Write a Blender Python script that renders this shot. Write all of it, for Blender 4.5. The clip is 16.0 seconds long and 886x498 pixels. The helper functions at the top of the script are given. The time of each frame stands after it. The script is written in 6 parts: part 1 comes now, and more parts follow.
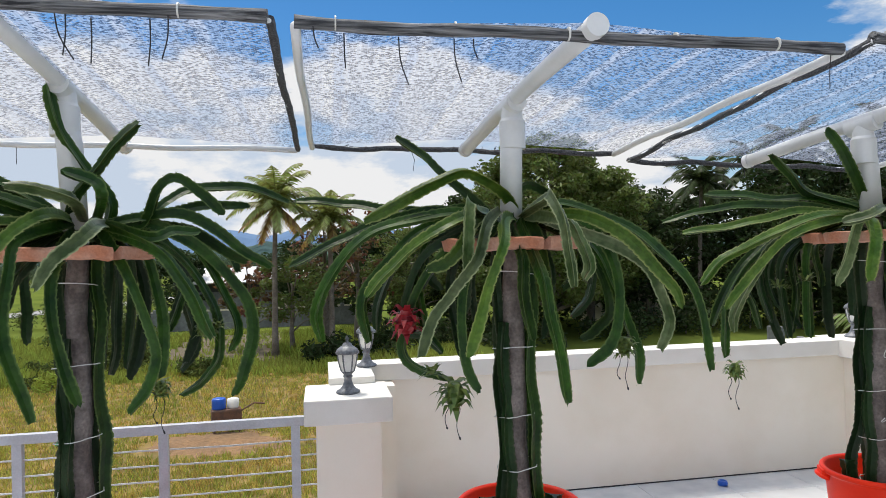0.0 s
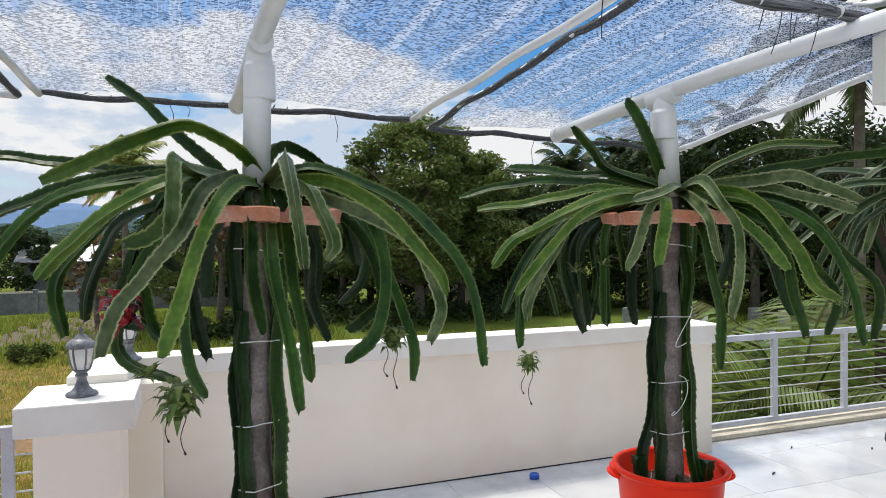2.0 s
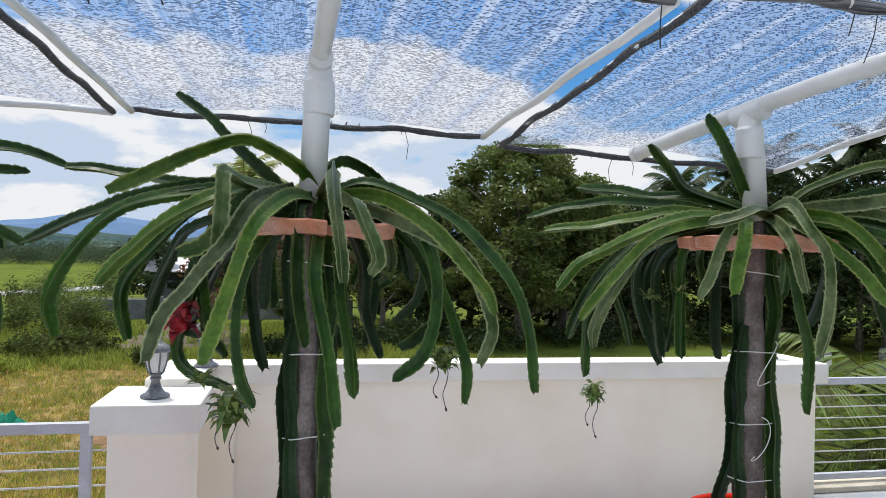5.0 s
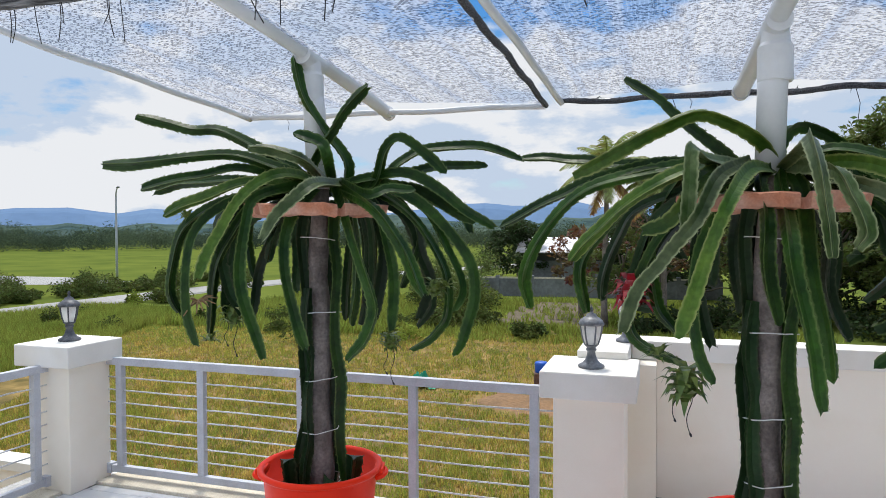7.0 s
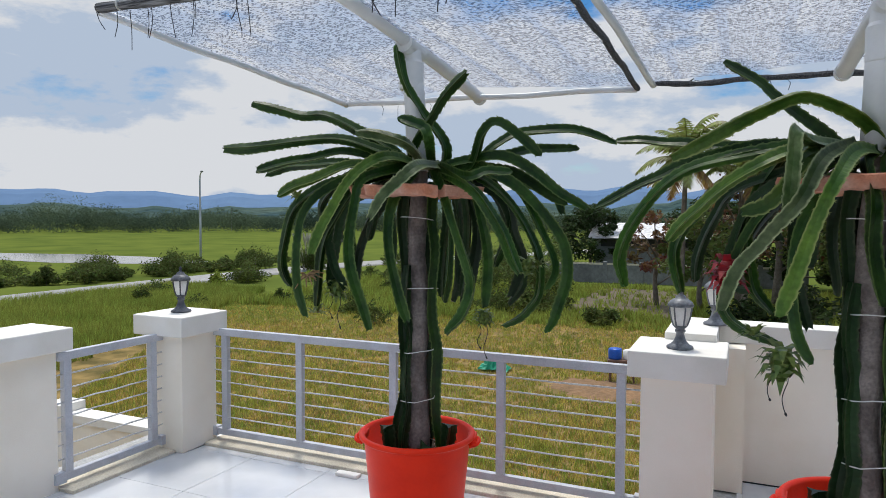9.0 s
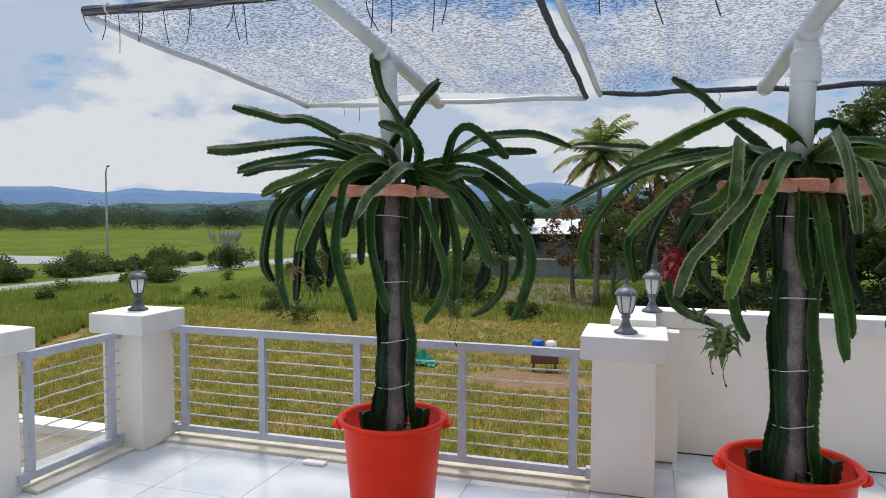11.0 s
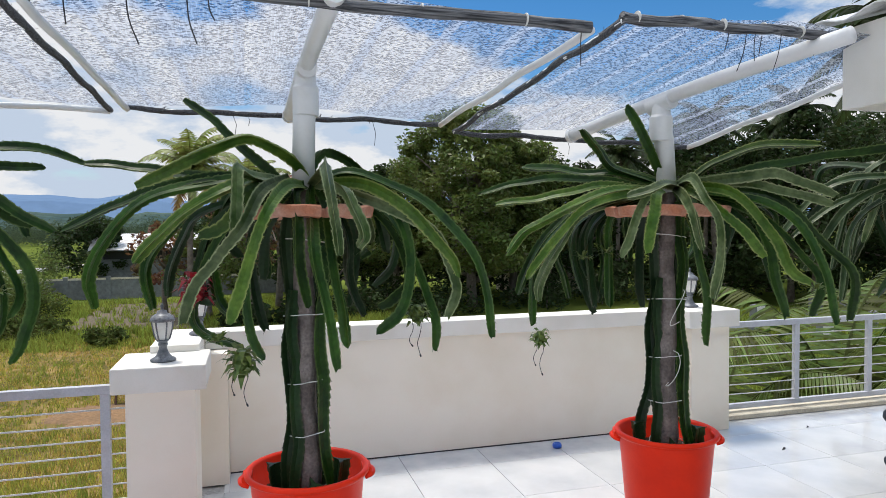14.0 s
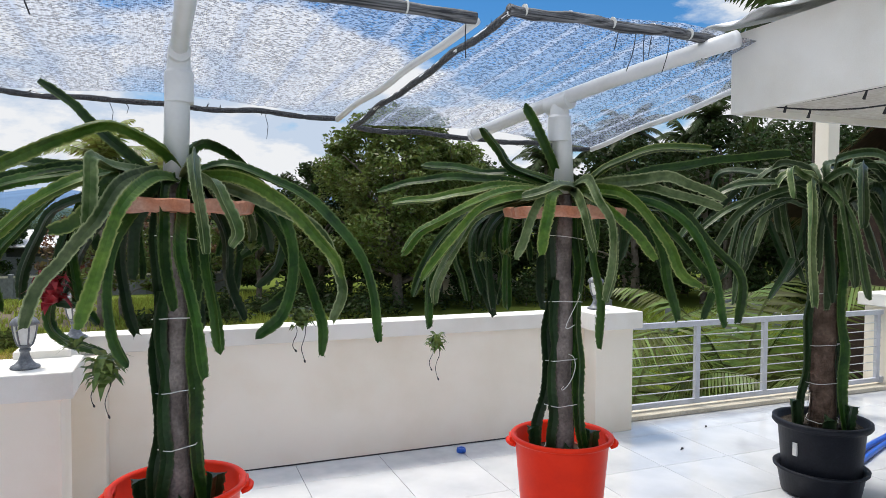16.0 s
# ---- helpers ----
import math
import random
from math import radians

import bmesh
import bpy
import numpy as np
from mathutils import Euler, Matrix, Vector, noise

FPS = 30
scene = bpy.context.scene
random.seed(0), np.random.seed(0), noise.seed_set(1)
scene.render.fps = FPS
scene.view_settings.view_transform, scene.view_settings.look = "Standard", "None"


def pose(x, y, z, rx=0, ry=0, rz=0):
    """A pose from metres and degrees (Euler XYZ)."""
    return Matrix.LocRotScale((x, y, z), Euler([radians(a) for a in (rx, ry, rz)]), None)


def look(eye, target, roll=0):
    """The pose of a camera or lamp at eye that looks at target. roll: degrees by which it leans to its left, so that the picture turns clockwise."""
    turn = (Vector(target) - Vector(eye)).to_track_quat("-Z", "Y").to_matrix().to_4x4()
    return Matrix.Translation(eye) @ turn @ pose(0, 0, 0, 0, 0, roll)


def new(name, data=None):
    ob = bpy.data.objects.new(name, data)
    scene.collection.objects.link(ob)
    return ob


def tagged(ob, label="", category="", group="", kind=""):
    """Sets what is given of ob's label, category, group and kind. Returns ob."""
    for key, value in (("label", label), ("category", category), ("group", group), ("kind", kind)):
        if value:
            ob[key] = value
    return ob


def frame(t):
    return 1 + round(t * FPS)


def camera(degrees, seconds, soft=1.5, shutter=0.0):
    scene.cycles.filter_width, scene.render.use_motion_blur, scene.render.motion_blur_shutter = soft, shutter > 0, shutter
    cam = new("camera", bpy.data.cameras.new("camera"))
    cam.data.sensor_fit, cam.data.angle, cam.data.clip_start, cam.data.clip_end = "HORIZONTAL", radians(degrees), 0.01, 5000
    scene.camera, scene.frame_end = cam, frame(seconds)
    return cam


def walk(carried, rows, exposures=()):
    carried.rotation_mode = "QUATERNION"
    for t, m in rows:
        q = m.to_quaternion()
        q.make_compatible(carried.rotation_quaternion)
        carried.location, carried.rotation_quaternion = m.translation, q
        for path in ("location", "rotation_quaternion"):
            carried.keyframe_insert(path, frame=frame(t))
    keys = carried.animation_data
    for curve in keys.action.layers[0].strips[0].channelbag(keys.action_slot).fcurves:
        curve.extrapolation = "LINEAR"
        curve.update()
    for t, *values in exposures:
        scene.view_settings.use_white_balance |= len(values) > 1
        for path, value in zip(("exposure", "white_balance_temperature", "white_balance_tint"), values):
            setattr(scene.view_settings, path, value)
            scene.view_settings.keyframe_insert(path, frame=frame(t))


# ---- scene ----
cam = camera(66.6, 16.0, soft=0.6)
PATH = [
    (0, (0.365, -0.053, 1.702), (0.723, 1.914, 1.725), -1.4),
    (0.5, (0.569, -0.019, 1.698), (1.044, 1.924, 1.703), -0.8),
    (1, (0.743, 0.06, 1.697), (1.312, 1.977, 1.65), -1.2),
    (1.5, (0.87, 0.234, 1.682), (1.546, 2.116, 1.644), 0.6),
    (2, (0.997, 0.301, 1.671), (1.696, 2.175, 1.634), -0.4),
    (2.5, (1.2, 0.381, 1.666), (1.643, 2.331, 1.628), -0.4),
    (3, (1.315, 0.39, 1.671), (1.956, 2.285, 1.637), 0.8),
    (3.2, (1.38, 0.36, 1.696), (2.089, 2.229, 1.647), 0.9),
    (5.3, (1.175, 0.316, 1.656), (1.421, 2.301, 1.683), 1.4),
    (5.5, (1.154, 0.312, 1.655), (1.274, 2.308, 1.655), 1.3),
    (6, (1.017, 0.294, 1.648), (0.838, 2.286, 1.605), 0.3),
    (6.5, (0.922, 0.267, 1.657), (0.509, 2.223, 1.61), -0.8),
    (7, (0.865, 0.241, 1.648), (0.244, 2.141, 1.601), -0.2),
    (7.5, (0.836, 0.213, 1.635), (0.058, 2.055, 1.606), 0.3),
    (8, (0.805, 0.176, 1.63), (-0.07, 1.974, 1.601), 1.3),
    (8.5, (0.789, 0.121, 1.6), (-0.057, 1.932, 1.53), 1.0),
    (8.7, (0.813, 0.11, 1.614), (-0.027, 1.923, 1.529), 0.6),
    (10.8, (0.629, -0.268, 1.654), (0.079, 1.652, 1.546), 0.2),
    (11, (0.633, -0.25, 1.637), (0.047, 1.659, 1.534), 0.1),
    (11.5, (0.627, -0.255, 1.663), (0.285, 1.712, 1.561), 0.1),
    (12, (0.697, -0.243, 1.662), (0.548, 1.749, 1.566), 0.2),
    (12.5, (0.759, -0.248, 1.668), (0.864, 1.748, 1.594), -0.2),
    (13, (0.83, -0.256, 1.671), (1.066, 1.728, 1.586), 0.6),
    (13.5, (0.891, -0.227, 1.675), (1.346, 1.719, 1.599), 0.1),
    (14, (0.998, -0.211, 1.684), (1.543, 1.713, 1.615), -0.5),
    (14.5, (1.103, -0.165, 1.68), (1.673, 1.751, 1.626), -0.4),
    (15, (1.176, -0.143, 1.683), (1.776, 1.765, 1.646), -0.4),
    (15.5, (1.203, -0.153, 1.679), (1.859, 1.737, 1.637), 0.3),
    (15.8, (1.215, -0.156, 1.673), (1.889, 1.726, 1.622), -0.2),
    (16, (1.216, -0.136, 1.676), (1.959, 1.72, 1.609), 0.3),
]
walk(cam, [(t, look(eye, target, roll)) for t, eye, target, roll in PATH],
     exposures=((0, 0.62, 6650, 10), (2.5, 0.67, 6600, 10), (5.5, 0.65, 6450, 10), (7, 0.60, 6420, 10), (8, 0.33, 6300, 10), (8.5, 0.32, 6350, 10),
                (11, 0.35, 6350, 10), (12, 0.52, 6450, 10), (13.5, 0.57, 6500, 10), (16, 0.65, 6500, 10)))

# ---- light ----
SUN_AZ, SUN_EL = radians(-28), radians(69)      # from the north-west quarter, high
world = bpy.data.worlds.new("sky")
scene.world = world
world.use_nodes = True
wn, wl = world.node_tree.nodes, world.node_tree.links
wn.clear()
sky = wn.new("ShaderNodeTexSky")
sky.sky_type, sky.sun_disc = "NISHITA", False
sky.sun_elevation, sky.sun_rotation = SUN_EL, SUN_AZ
sky.air_density, sky.dust_density, sky.ozone_density = 1.0, 0.5, 3.0
tc = wn.new("ShaderNodeTexCoord")
stretch = wn.new("ShaderNodeMapping")
stretch.inputs["Scale"].default_value = (1.0, 1.0, 2.6)
stretch.inputs["Location"].default_value = (0.35, 0.1, 0.0)
cl = wn.new("ShaderNodeTexNoise")
cl.inputs["Scale"].default_value, cl.inputs["Detail"].default_value, cl.inputs["Roughness"].default_value = 3.1, 13.0, 0.58
cover = wn.new("ShaderNodeValToRGB")
cover.color_ramp.elements[0].position, cover.color_ramp.elements[1].position = 0.458, 0.535
lower = wn.new("ShaderNodeVectorMath")            # the same clouds, looked up a little higher
lower.inputs[1].default_value = (0.0, 0.0, 0.16)
cl2 = wn.new("ShaderNodeTexNoise")
cl2.inputs["Scale"].default_value, cl2.inputs["Detail"].default_value, cl2.inputs["Roughness"].default_value = 3.1, 13.0, 0.58
lit = wn.new("ShaderNodeMath")
lit.operation = "SUBTRACT"
lit_scale = wn.new("ShaderNodeMath")
lit_scale.operation = "MULTIPLY_ADD"
lit_scale.inputs[1].default_value, lit_scale.inputs[2].default_value = 2.3, 0.506
grey = wn.new("ShaderNodeValToRGB")
grey.color_ramp.elements[0].position, grey.color_ramp.elements[1].position = 0.40, 0.57
grey.color_ramp.elements[0].color, grey.color_ramp.elements[1].color = (3.7, 4.35, 5.3, 1), (5.65, 5.75, 5.9, 1)
mixc = wn.new("ShaderNodeMixRGB")
bg = wn.new("ShaderNodeBackground")
wo = wn.new("ShaderNodeOutputWorld")
wl.new(tc.outputs["Generated"], stretch.inputs["Vector"])
wl.new(stretch.outputs["Vector"], cl.inputs["Vector"])
wl.new(stretch.outputs["Vector"], lower.inputs[0])
wl.new(lower.outputs["Vector"], cl2.inputs["Vector"])
wl.new(cl.outputs["Fac"], lit.inputs[0])
wl.new(cl2.outputs["Fac"], lit.inputs[1])
wl.new(lit.outputs["Value"], lit_scale.inputs[0])
up = wn.new("ShaderNodeSeparateXYZ")
bank = wn.new("ShaderNodeMapRange")               # clouds bank up towards the horizon, thinner overhead
bank.inputs["From Min"].default_value, bank.inputs["From Max"].default_value = 0.04, 0.50
bank.inputs["To Min"].default_value, bank.inputs["To Max"].default_value = 0.125, -0.115
pile = wn.new("ShaderNodeMath")
wl.new(tc.outputs["Generated"], up.inputs["Vector"])
wl.new(up.outputs["Z"], bank.inputs["Value"])
zenith = wn.new("ShaderNodeMapRange")             # thin bright cloud round the high sun
zenith.inputs["From Min"].default_value, zenith.inputs["From Max"].default_value = 0.45, 0.95
zenith.inputs["To Min"].default_value, zenith.inputs["To Max"].default_value = 0.097, 0.20
wl.new(up.outputs["Z"], zenith.inputs["Value"])
wl.new(zenith.outputs["Result"], bg.inputs["Strength"])
wl.new(cl.outputs["Fac"], pile.inputs[0])
wl.new(bank.outputs["Result"], pile.inputs[1])
east = wn.new("ShaderNodeMath")                   # and thin out towards the east
east.operation = "MULTIPLY_ADD"
east.inputs[1].default_value = -0.085
wl.new(up.outputs["X"], east.inputs[0])
wl.new(pile.outputs["Value"], east.inputs[2])
veil = wn.new("ShaderNodeMapRange")               # a white veil overhead, in front of the sun
veil.inputs["From Min"].default_value, veil.inputs["From Max"].default_value = 0.33, 0.72
veil.inputs["To Min"].default_value, veil.inputs["To Max"].default_value = 0.0, 0.22
top = wn.new("ShaderNodeMath")
wl.new(up.outputs["Z"], veil.inputs["Value"])
wl.new(east.outputs["Value"], top.inputs[0])
wl.new(veil.outputs["Result"], top.inputs[1])
wl.new(top.outputs["Value"], cover.inputs["Fac"])
wl.new(lit_scale.outputs["Value"], grey.inputs["Fac"])
wl.new(cover.outputs["Color"], mixc.inputs["Fac"])
deep = wn.new("ShaderNodeHueSaturation")
deep.inputs["Saturation"].default_value, deep.inputs["Value"].default_value = 1.4, 0.80
wl.new(sky.outputs["Color"], deep.inputs["Color"])
wl.new(deep.outputs["Color"], mixc.inputs["Color1"])
wl.new(grey.outputs["Color"], mixc.inputs["Color2"])
wl.new(mixc.outputs["Color"], bg.inputs["Color"])
wl.new(bg.outputs["Background"], wo.inputs["Surface"])
sun = new("sun", bpy.data.lights.new("sun", "SUN"))
sun.data.energy, sun.data.angle, sun.data.color = 2.1, radians(11.0), (1.0, 0.94, 0.84)
sun_dir = Vector((math.sin(SUN_AZ) * math.cos(SUN_EL), math.cos(SUN_AZ) * math.cos(SUN_EL), math.sin(SUN_EL)))
sun.matrix_world = look(sun_dir * 40, (0, 0, 0))


# ---- materials ----
def mat(name, base, rough=0.6, metal=0.0, spots=None, scale=6.0, fine=60.0, bump=0.15, amount=0.5, vary=0.0, coat=0.0, spec=0.5, dist=0.01, detail=6.0, stretch=None):
    """A surface with two scales of variation: base colour, blotches of a second colour, fine grain and relief."""
    m = bpy.data.materials.new(name)
    m.use_nodes = True
    n, l = m.node_tree.nodes, m.node_tree.links
    b = n["Principled BSDF"]
    b.inputs["Roughness"].default_value, b.inputs["Metallic"].default_value = rough, metal
    b.inputs["Coat Weight"].default_value, b.inputs["Specular IOR Level"].default_value = coat, spec
    co = n.new("ShaderNodeTexCoord")
    big = n.new("ShaderNodeTexNoise")
    big.inputs["Scale"].default_value, big.inputs["Detail"].default_value = scale, detail
    small = n.new("ShaderNodeTexNoise")
    small.inputs["Scale"].default_value, small.inputs["Detail"].default_value = fine, 3.0
    where = co.outputs["Object"]
    if stretch:
        mp = n.new("ShaderNodeMapping")
        mp.inputs["Scale"].default_value = stretch
        l.new(where, mp.inputs["Vector"])
        where = mp.outputs["Vector"]
    l.new(where, big.inputs["Vector"])
    l.new(where, small.inputs["Vector"])
    ramp = n.new("ShaderNodeValToRGB")
    ramp.color_ramp.elements[0].position, ramp.color_ramp.elements[1].position = 0.38, 0.68
    ramp.color_ramp.elements[0].color = (*base, 1)
    ramp.color_ramp.elements[1].color = (*(spots or [c * 0.82 for c in base]), 1)
    l.new(big.outputs["Fac"], ramp.inputs["Fac"])
    mul = n.new("ShaderNodeMixRGB")
    mul.blend_type = "OVERLAY"
    mul.inputs["Fac"].default_value = amount
    l.new(ramp.outputs["Color"], mul.inputs["Color1"])
    l.new(small.outputs["Fac"], mul.inputs["Color2"])
    last = mul.outputs["Color"]
    if vary:
        info = n.new("ShaderNodeObjectInfo")
        hsv = n.new("ShaderNodeHueSaturation")
        rng = n.new("ShaderNodeMapRange")
        rng.inputs["To Min"].default_value, rng.inputs["To Max"].default_value = 1 - vary, 1 + vary
        l.new(info.outputs["Random"], rng.inputs["Value"])
        l.new(rng.outputs["Result"], hsv.inputs["Value"])
        l.new(last, hsv.inputs["Color"])
        last = hsv.outputs["Color"]
    l.new(last, b.inputs["Base Color"])
    bp = n.new("ShaderNodeBump")
    bp.inputs["Strength"].default_value, bp.inputs["Distance"].default_value = bump, dist
    l.new(small.outputs["Fac"], bp.inputs["Height"])
    l.new(bp.outputs["Normal"], b.inputs["Normal"])
    m.diffuse_color = (*base, 1)
    return m


def island(m, lo=0.7, hi=1.3, hue=0.03):
    """Vary a material from leaf to leaf."""
    n, l = m.node_tree.nodes, m.node_tree.links
    b = n["Principled BSDF"]
    src = b.inputs["Base Color"].links[0].from_socket
    geo = n.new("ShaderNodeNewGeometry")
    hsv = n.new("ShaderNodeHueSaturation")
    r1, r2 = n.new("ShaderNodeMapRange"), n.new("ShaderNodeMapRange")
    r1.inputs["To Min"].default_value, r1.inputs["To Max"].default_value = lo, hi
    r2.inputs["To Min"].default_value, r2.inputs["To Max"].default_value = 0.5 - hue, 0.5 + hue
    l.new(geo.outputs["Random Per Island"], r1.inputs["Value"])
    l.new(geo.outputs["Random Per Island"], r2.inputs["Value"])
    l.new(r1.outputs["Result"], hsv.inputs["Value"])
    l.new(r2.outputs["Result"], hsv.inputs["Hue"])
    l.new(src, hsv.inputs["Color"])
    l.new(hsv.outputs["Color"], b.inputs["Base Color"])
    thin, both = n.new("ShaderNodeBsdfTranslucent"), n.new("ShaderNodeMixShader")      # light that passes through the leaf
    both.inputs["Fac"].default_value = 0.38
    l.new(hsv.outputs["Color"], thin.inputs["Color"])
    l.new(b.outputs["BSDF"], both.inputs[1])
    l.new(thin.outputs["BSDF"], both.inputs[2])
    l.new(both.outputs["Shader"], n["Material Output"].inputs["Surface"])
    return m


M_wall = mat("white_render", (0.92, 0.86, 0.76), 0.75, spots=(0.845, 0.77, 0.65), scale=1.9, fine=220, bump=0.25, amount=0.14, dist=0.003)
M_cap = mat("white_coping", (0.85, 0.83, 0.79), 0.7, spots=(0.75, 0.72, 0.66), scale=3.0, fine=180, bump=0.25, amount=0.15, dist=0.003)
M_tile = mat("glazed_tile", (0.62, 0.635, 0.66), 0.08, spots=(0.50, 0.52, 0.565), scale=2.2, fine=9.0, bump=0.02, amount=0.2, vary=0.05, coat=0.3)
M_grout = mat("grout", (0.42, 0.42, 0.42), 0.9, scale=8)
M_kerb = mat("cream_kerb", (0.66, 0.60, 0.49), 0.8, spots=(0.50, 0.45, 0.36), scale=5, fine=90)
M_rail = mat("grey_enamel", (0.52, 0.54, 0.60), 0.42, spots=(0.45, 0.46, 0.50), scale=9, fine=120, bump=0.06, amount=0.2)
M_rod = mat("steel_rod", (0.62, 0.62, 0.63), 0.4, 0.35, scale=12, fine=90)
M_red = mat("red_plastic", (0.90, 0.034, 0.006), 0.38, spots=(0.80, 0.028, 0.006), scale=5, fine=70, bump=0.05, amount=0.15, vary=0.04, spec=0.2)
M_black = mat("black_plastic", (0.010, 0.012, 0.018), 0.5, spots=(0.016, 0.018, 0.026), scale=7, fine=80, bump=0.08, spec=0.2)
M_soil = mat("soil", (0.035, 0.026, 0.019), 0.95, spots=(0.09, 0.07, 0.05), scale=30, fine=140, bump=0.9, dist=0.02)
M_post = mat("weathered_post", (0.13, 0.105, 0.095), 0.85, spots=(0.27, 0.23, 0.21), scale=11, fine=75, bump=0.6, amount=0.6, dist=0.008)
M_bark = mat("shaggy_bark", (0.075, 0.045, 0.03), 0.9, spots=(0.17, 0.115, 0.085), scale=14, fine=60, bump=0.8, dist=0.015)
M_clay = mat("terracotta", (0.55, 0.21, 0.115), 0.8, spots=(0.62, 0.36, 0.27), scale=9, fine=90, bump=0.4, amount=0.35, vary=0.1)
M_tie = mat("white_tie", (0.72, 0.72, 0.70), 0.5, scale=30)
M_pvc = mat("white_pvc", (0.78, 0.79, 0.81), 0.34, spots=(0.70, 0.71, 0.72), scale=4, fine=60, bump=0.03, amount=0.12)
M_roll = mat("black_mesh_roll", (0.022, 0.024, 0.03), 0.75, spots=(0.13, 0.135, 0.15), scale=160, fine=400, bump=0.9, amount=0.7, dist=0.006)
M_netroll = mat("rolled_net", (0.02, 0.022, 0.028), 0.75, spots=(0.26, 0.265, 0.28), scale=110, fine=260, bump=0.9, amount=0.6, dist=0.006, stretch=(0.03, 1, 1))
M_thread = mat("loose_thread", (0.03, 0.03, 0.035), 0.8)
M_iron = mat("dark_iron", (0.055, 0.06, 0.075), 0.5, 0.3, spots=(0.13, 0.135, 0.15), scale=25, fine=90, bump=0.25)
M_silver = mat("weathered_grey_metal", (0.13, 0.14, 0.16), 0.5, 0.3, spots=(0.24, 0.25, 0.27), scale=25, fine=90, bump=0.2)
M_frost = mat("frosted_glass", (0.80, 0.80, 0.78), 0.25, spots=(0.70, 0.70, 0.68), scale=9)
M_blue = mat("blue_plastic", (0.012, 0.10, 0.52), 0.35)
M_fruit = mat("green_fruit", (0.075, 0.135, 0.022), 0.5, spots=(0.20, 0.25, 0.055), scale=24, vary=0.15)
M_ripe = mat("red_fruit", (0.36, 0.012, 0.02), 0.45, spots=(0.24, 0.012, 0.025), scale=20)
M_dry = mat("dry_flower", (0.33, 0.22, 0.10), 0.8, spots=(0.18, 0.11, 0.06), scale=30)
M_roofsheet = mat("roof_sheet", (0.70, 0.71, 0.73), 0.45, 0.2, spots=(0.42, 0.40, 0.38), scale=4)
M_soffit = mat("soffit", (0.66, 0.62, 0.55), 0.7, spots=(0.56, 0.52, 0.46), scale=3)
M_wood = mat("brown_boards", (0.045, 0.026, 0.02), 0.8, spots=(0.08, 0.046, 0.032), scale=9)
M_asphalt = mat("concrete_road", (0.31, 0.305, 0.30), 0.85, spots=(0.29, 0.28, 0.27), scale=0.3, fine=4)
M_greywall = mat("grey_block_wall", (0.20, 0.21, 0.215), 0.85, spots=(0.13, 0.135, 0.14), scale=0.6, fine=5)
M_water = mat("pond_water", (0.10, 0.11, 0.10), 0.06, scale=0.2, fine=0.6, bump=0.03)
M_earth = mat("bare_earth", (0.235, 0.135, 0.065), 0.95, spots=(0.14, 0.088, 0.045), scale=0.8, fine=9, bump=0.6, dist=0.05)
M_plot = mat("ploughed_earth", (0.135, 0.105, 0.068), 0.95, spots=(0.085, 0.075, 0.045), scale=1.2, fine=9, bump=0.7, dist=0.05)
M_trunk = mat("tree_bark", (0.13, 0.105, 0.085), 0.9, spots=(0.22, 0.19, 0.16), scale=4, fine=22, bump=0.7, dist=0.03)
M_leaf = island(mat("broad_leaves", (0.105, 0.145, 0.034), 0.5, spots=(0.165, 0.20, 0.058), scale=0.5, fine=5, spec=0.3), 0.6, 1.4)
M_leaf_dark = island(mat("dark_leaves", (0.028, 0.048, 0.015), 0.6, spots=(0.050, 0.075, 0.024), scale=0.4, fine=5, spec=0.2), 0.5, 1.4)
M_leaf_red = island(mat("reddish_leaves", (0.20, 0.075, 0.04), 0.6, spots=(0.10, 0.10, 0.04), scale=0.6, fine=5), 0.5, 1.4)
M_frond = island(mat("palm_leaflets", (0.19, 0.23, 0.055), 0.5, spots=(0.27, 0.28, 0.085), scale=0.6, fine=6), 0.55, 1.4)
M_frond_mid = island(mat("young_palm_leaflets", (0.105, 0.15, 0.035), 0.45, spots=(0.21, 0.25, 0.075), scale=0.8, fine=6, spec=0.3), 0.4, 1.4)
# darker copy of the palm leaflets, with shade put into the colour
M_frond_dark = island(mat("shade_painted_palm_leaflets", (0.036, 0.055, 0.018), 0.55, spots=(0.055, 0.075, 0.026), scale=0.6, fine=6, spec=0.25), 0.5, 1.4)
M_frond_dry = island(mat("dry_palm_leaflets", (0.33, 0.20, 0.075), 0.7, scale=0.6, fine=6), 0.6, 1.3)
M_bush = island(mat("shrub_leaves", (0.072, 0.100, 0.026), 0.7, spots=(0.12, 0.145, 0.036), scale=0.4, fine=5, spec=0.15), 0.5, 1.4)
M_stubble = island(mat("rice_stubble", (0.60, 0.43, 0.13), 0.9, spots=(0.40, 0.40, 0.07), scale=0.9, fine=3, spec=0.05), 0.6, 1.35, 0.02)
M_grass = island(mat("green_blades", (0.34, 0.375, 0.078), 0.9, spots=(0.24, 0.30, 0.055), scale=0.3, fine=3, spec=0.05), 0.6, 1.3, 0.02)
M_lawn = island(mat("lawn_blades", (0.30, 0.345, 0.06), 0.9, spots=(0.20, 0.27, 0.05), scale=0.5, fine=4, spec=0.05), 0.5, 1.3, 0.02)
M_plume = mat("pale_plumes", (0.40, 0.38, 0.30), 0.9)
M_teal = mat("green_tarp", (0.01, 0.30, 0.17), 0.5)
M_rust = mat("rusty_steel", (0.10, 0.055, 0.04), 0.75, spots=(0.19, 0.09, 0.05), scale=6)
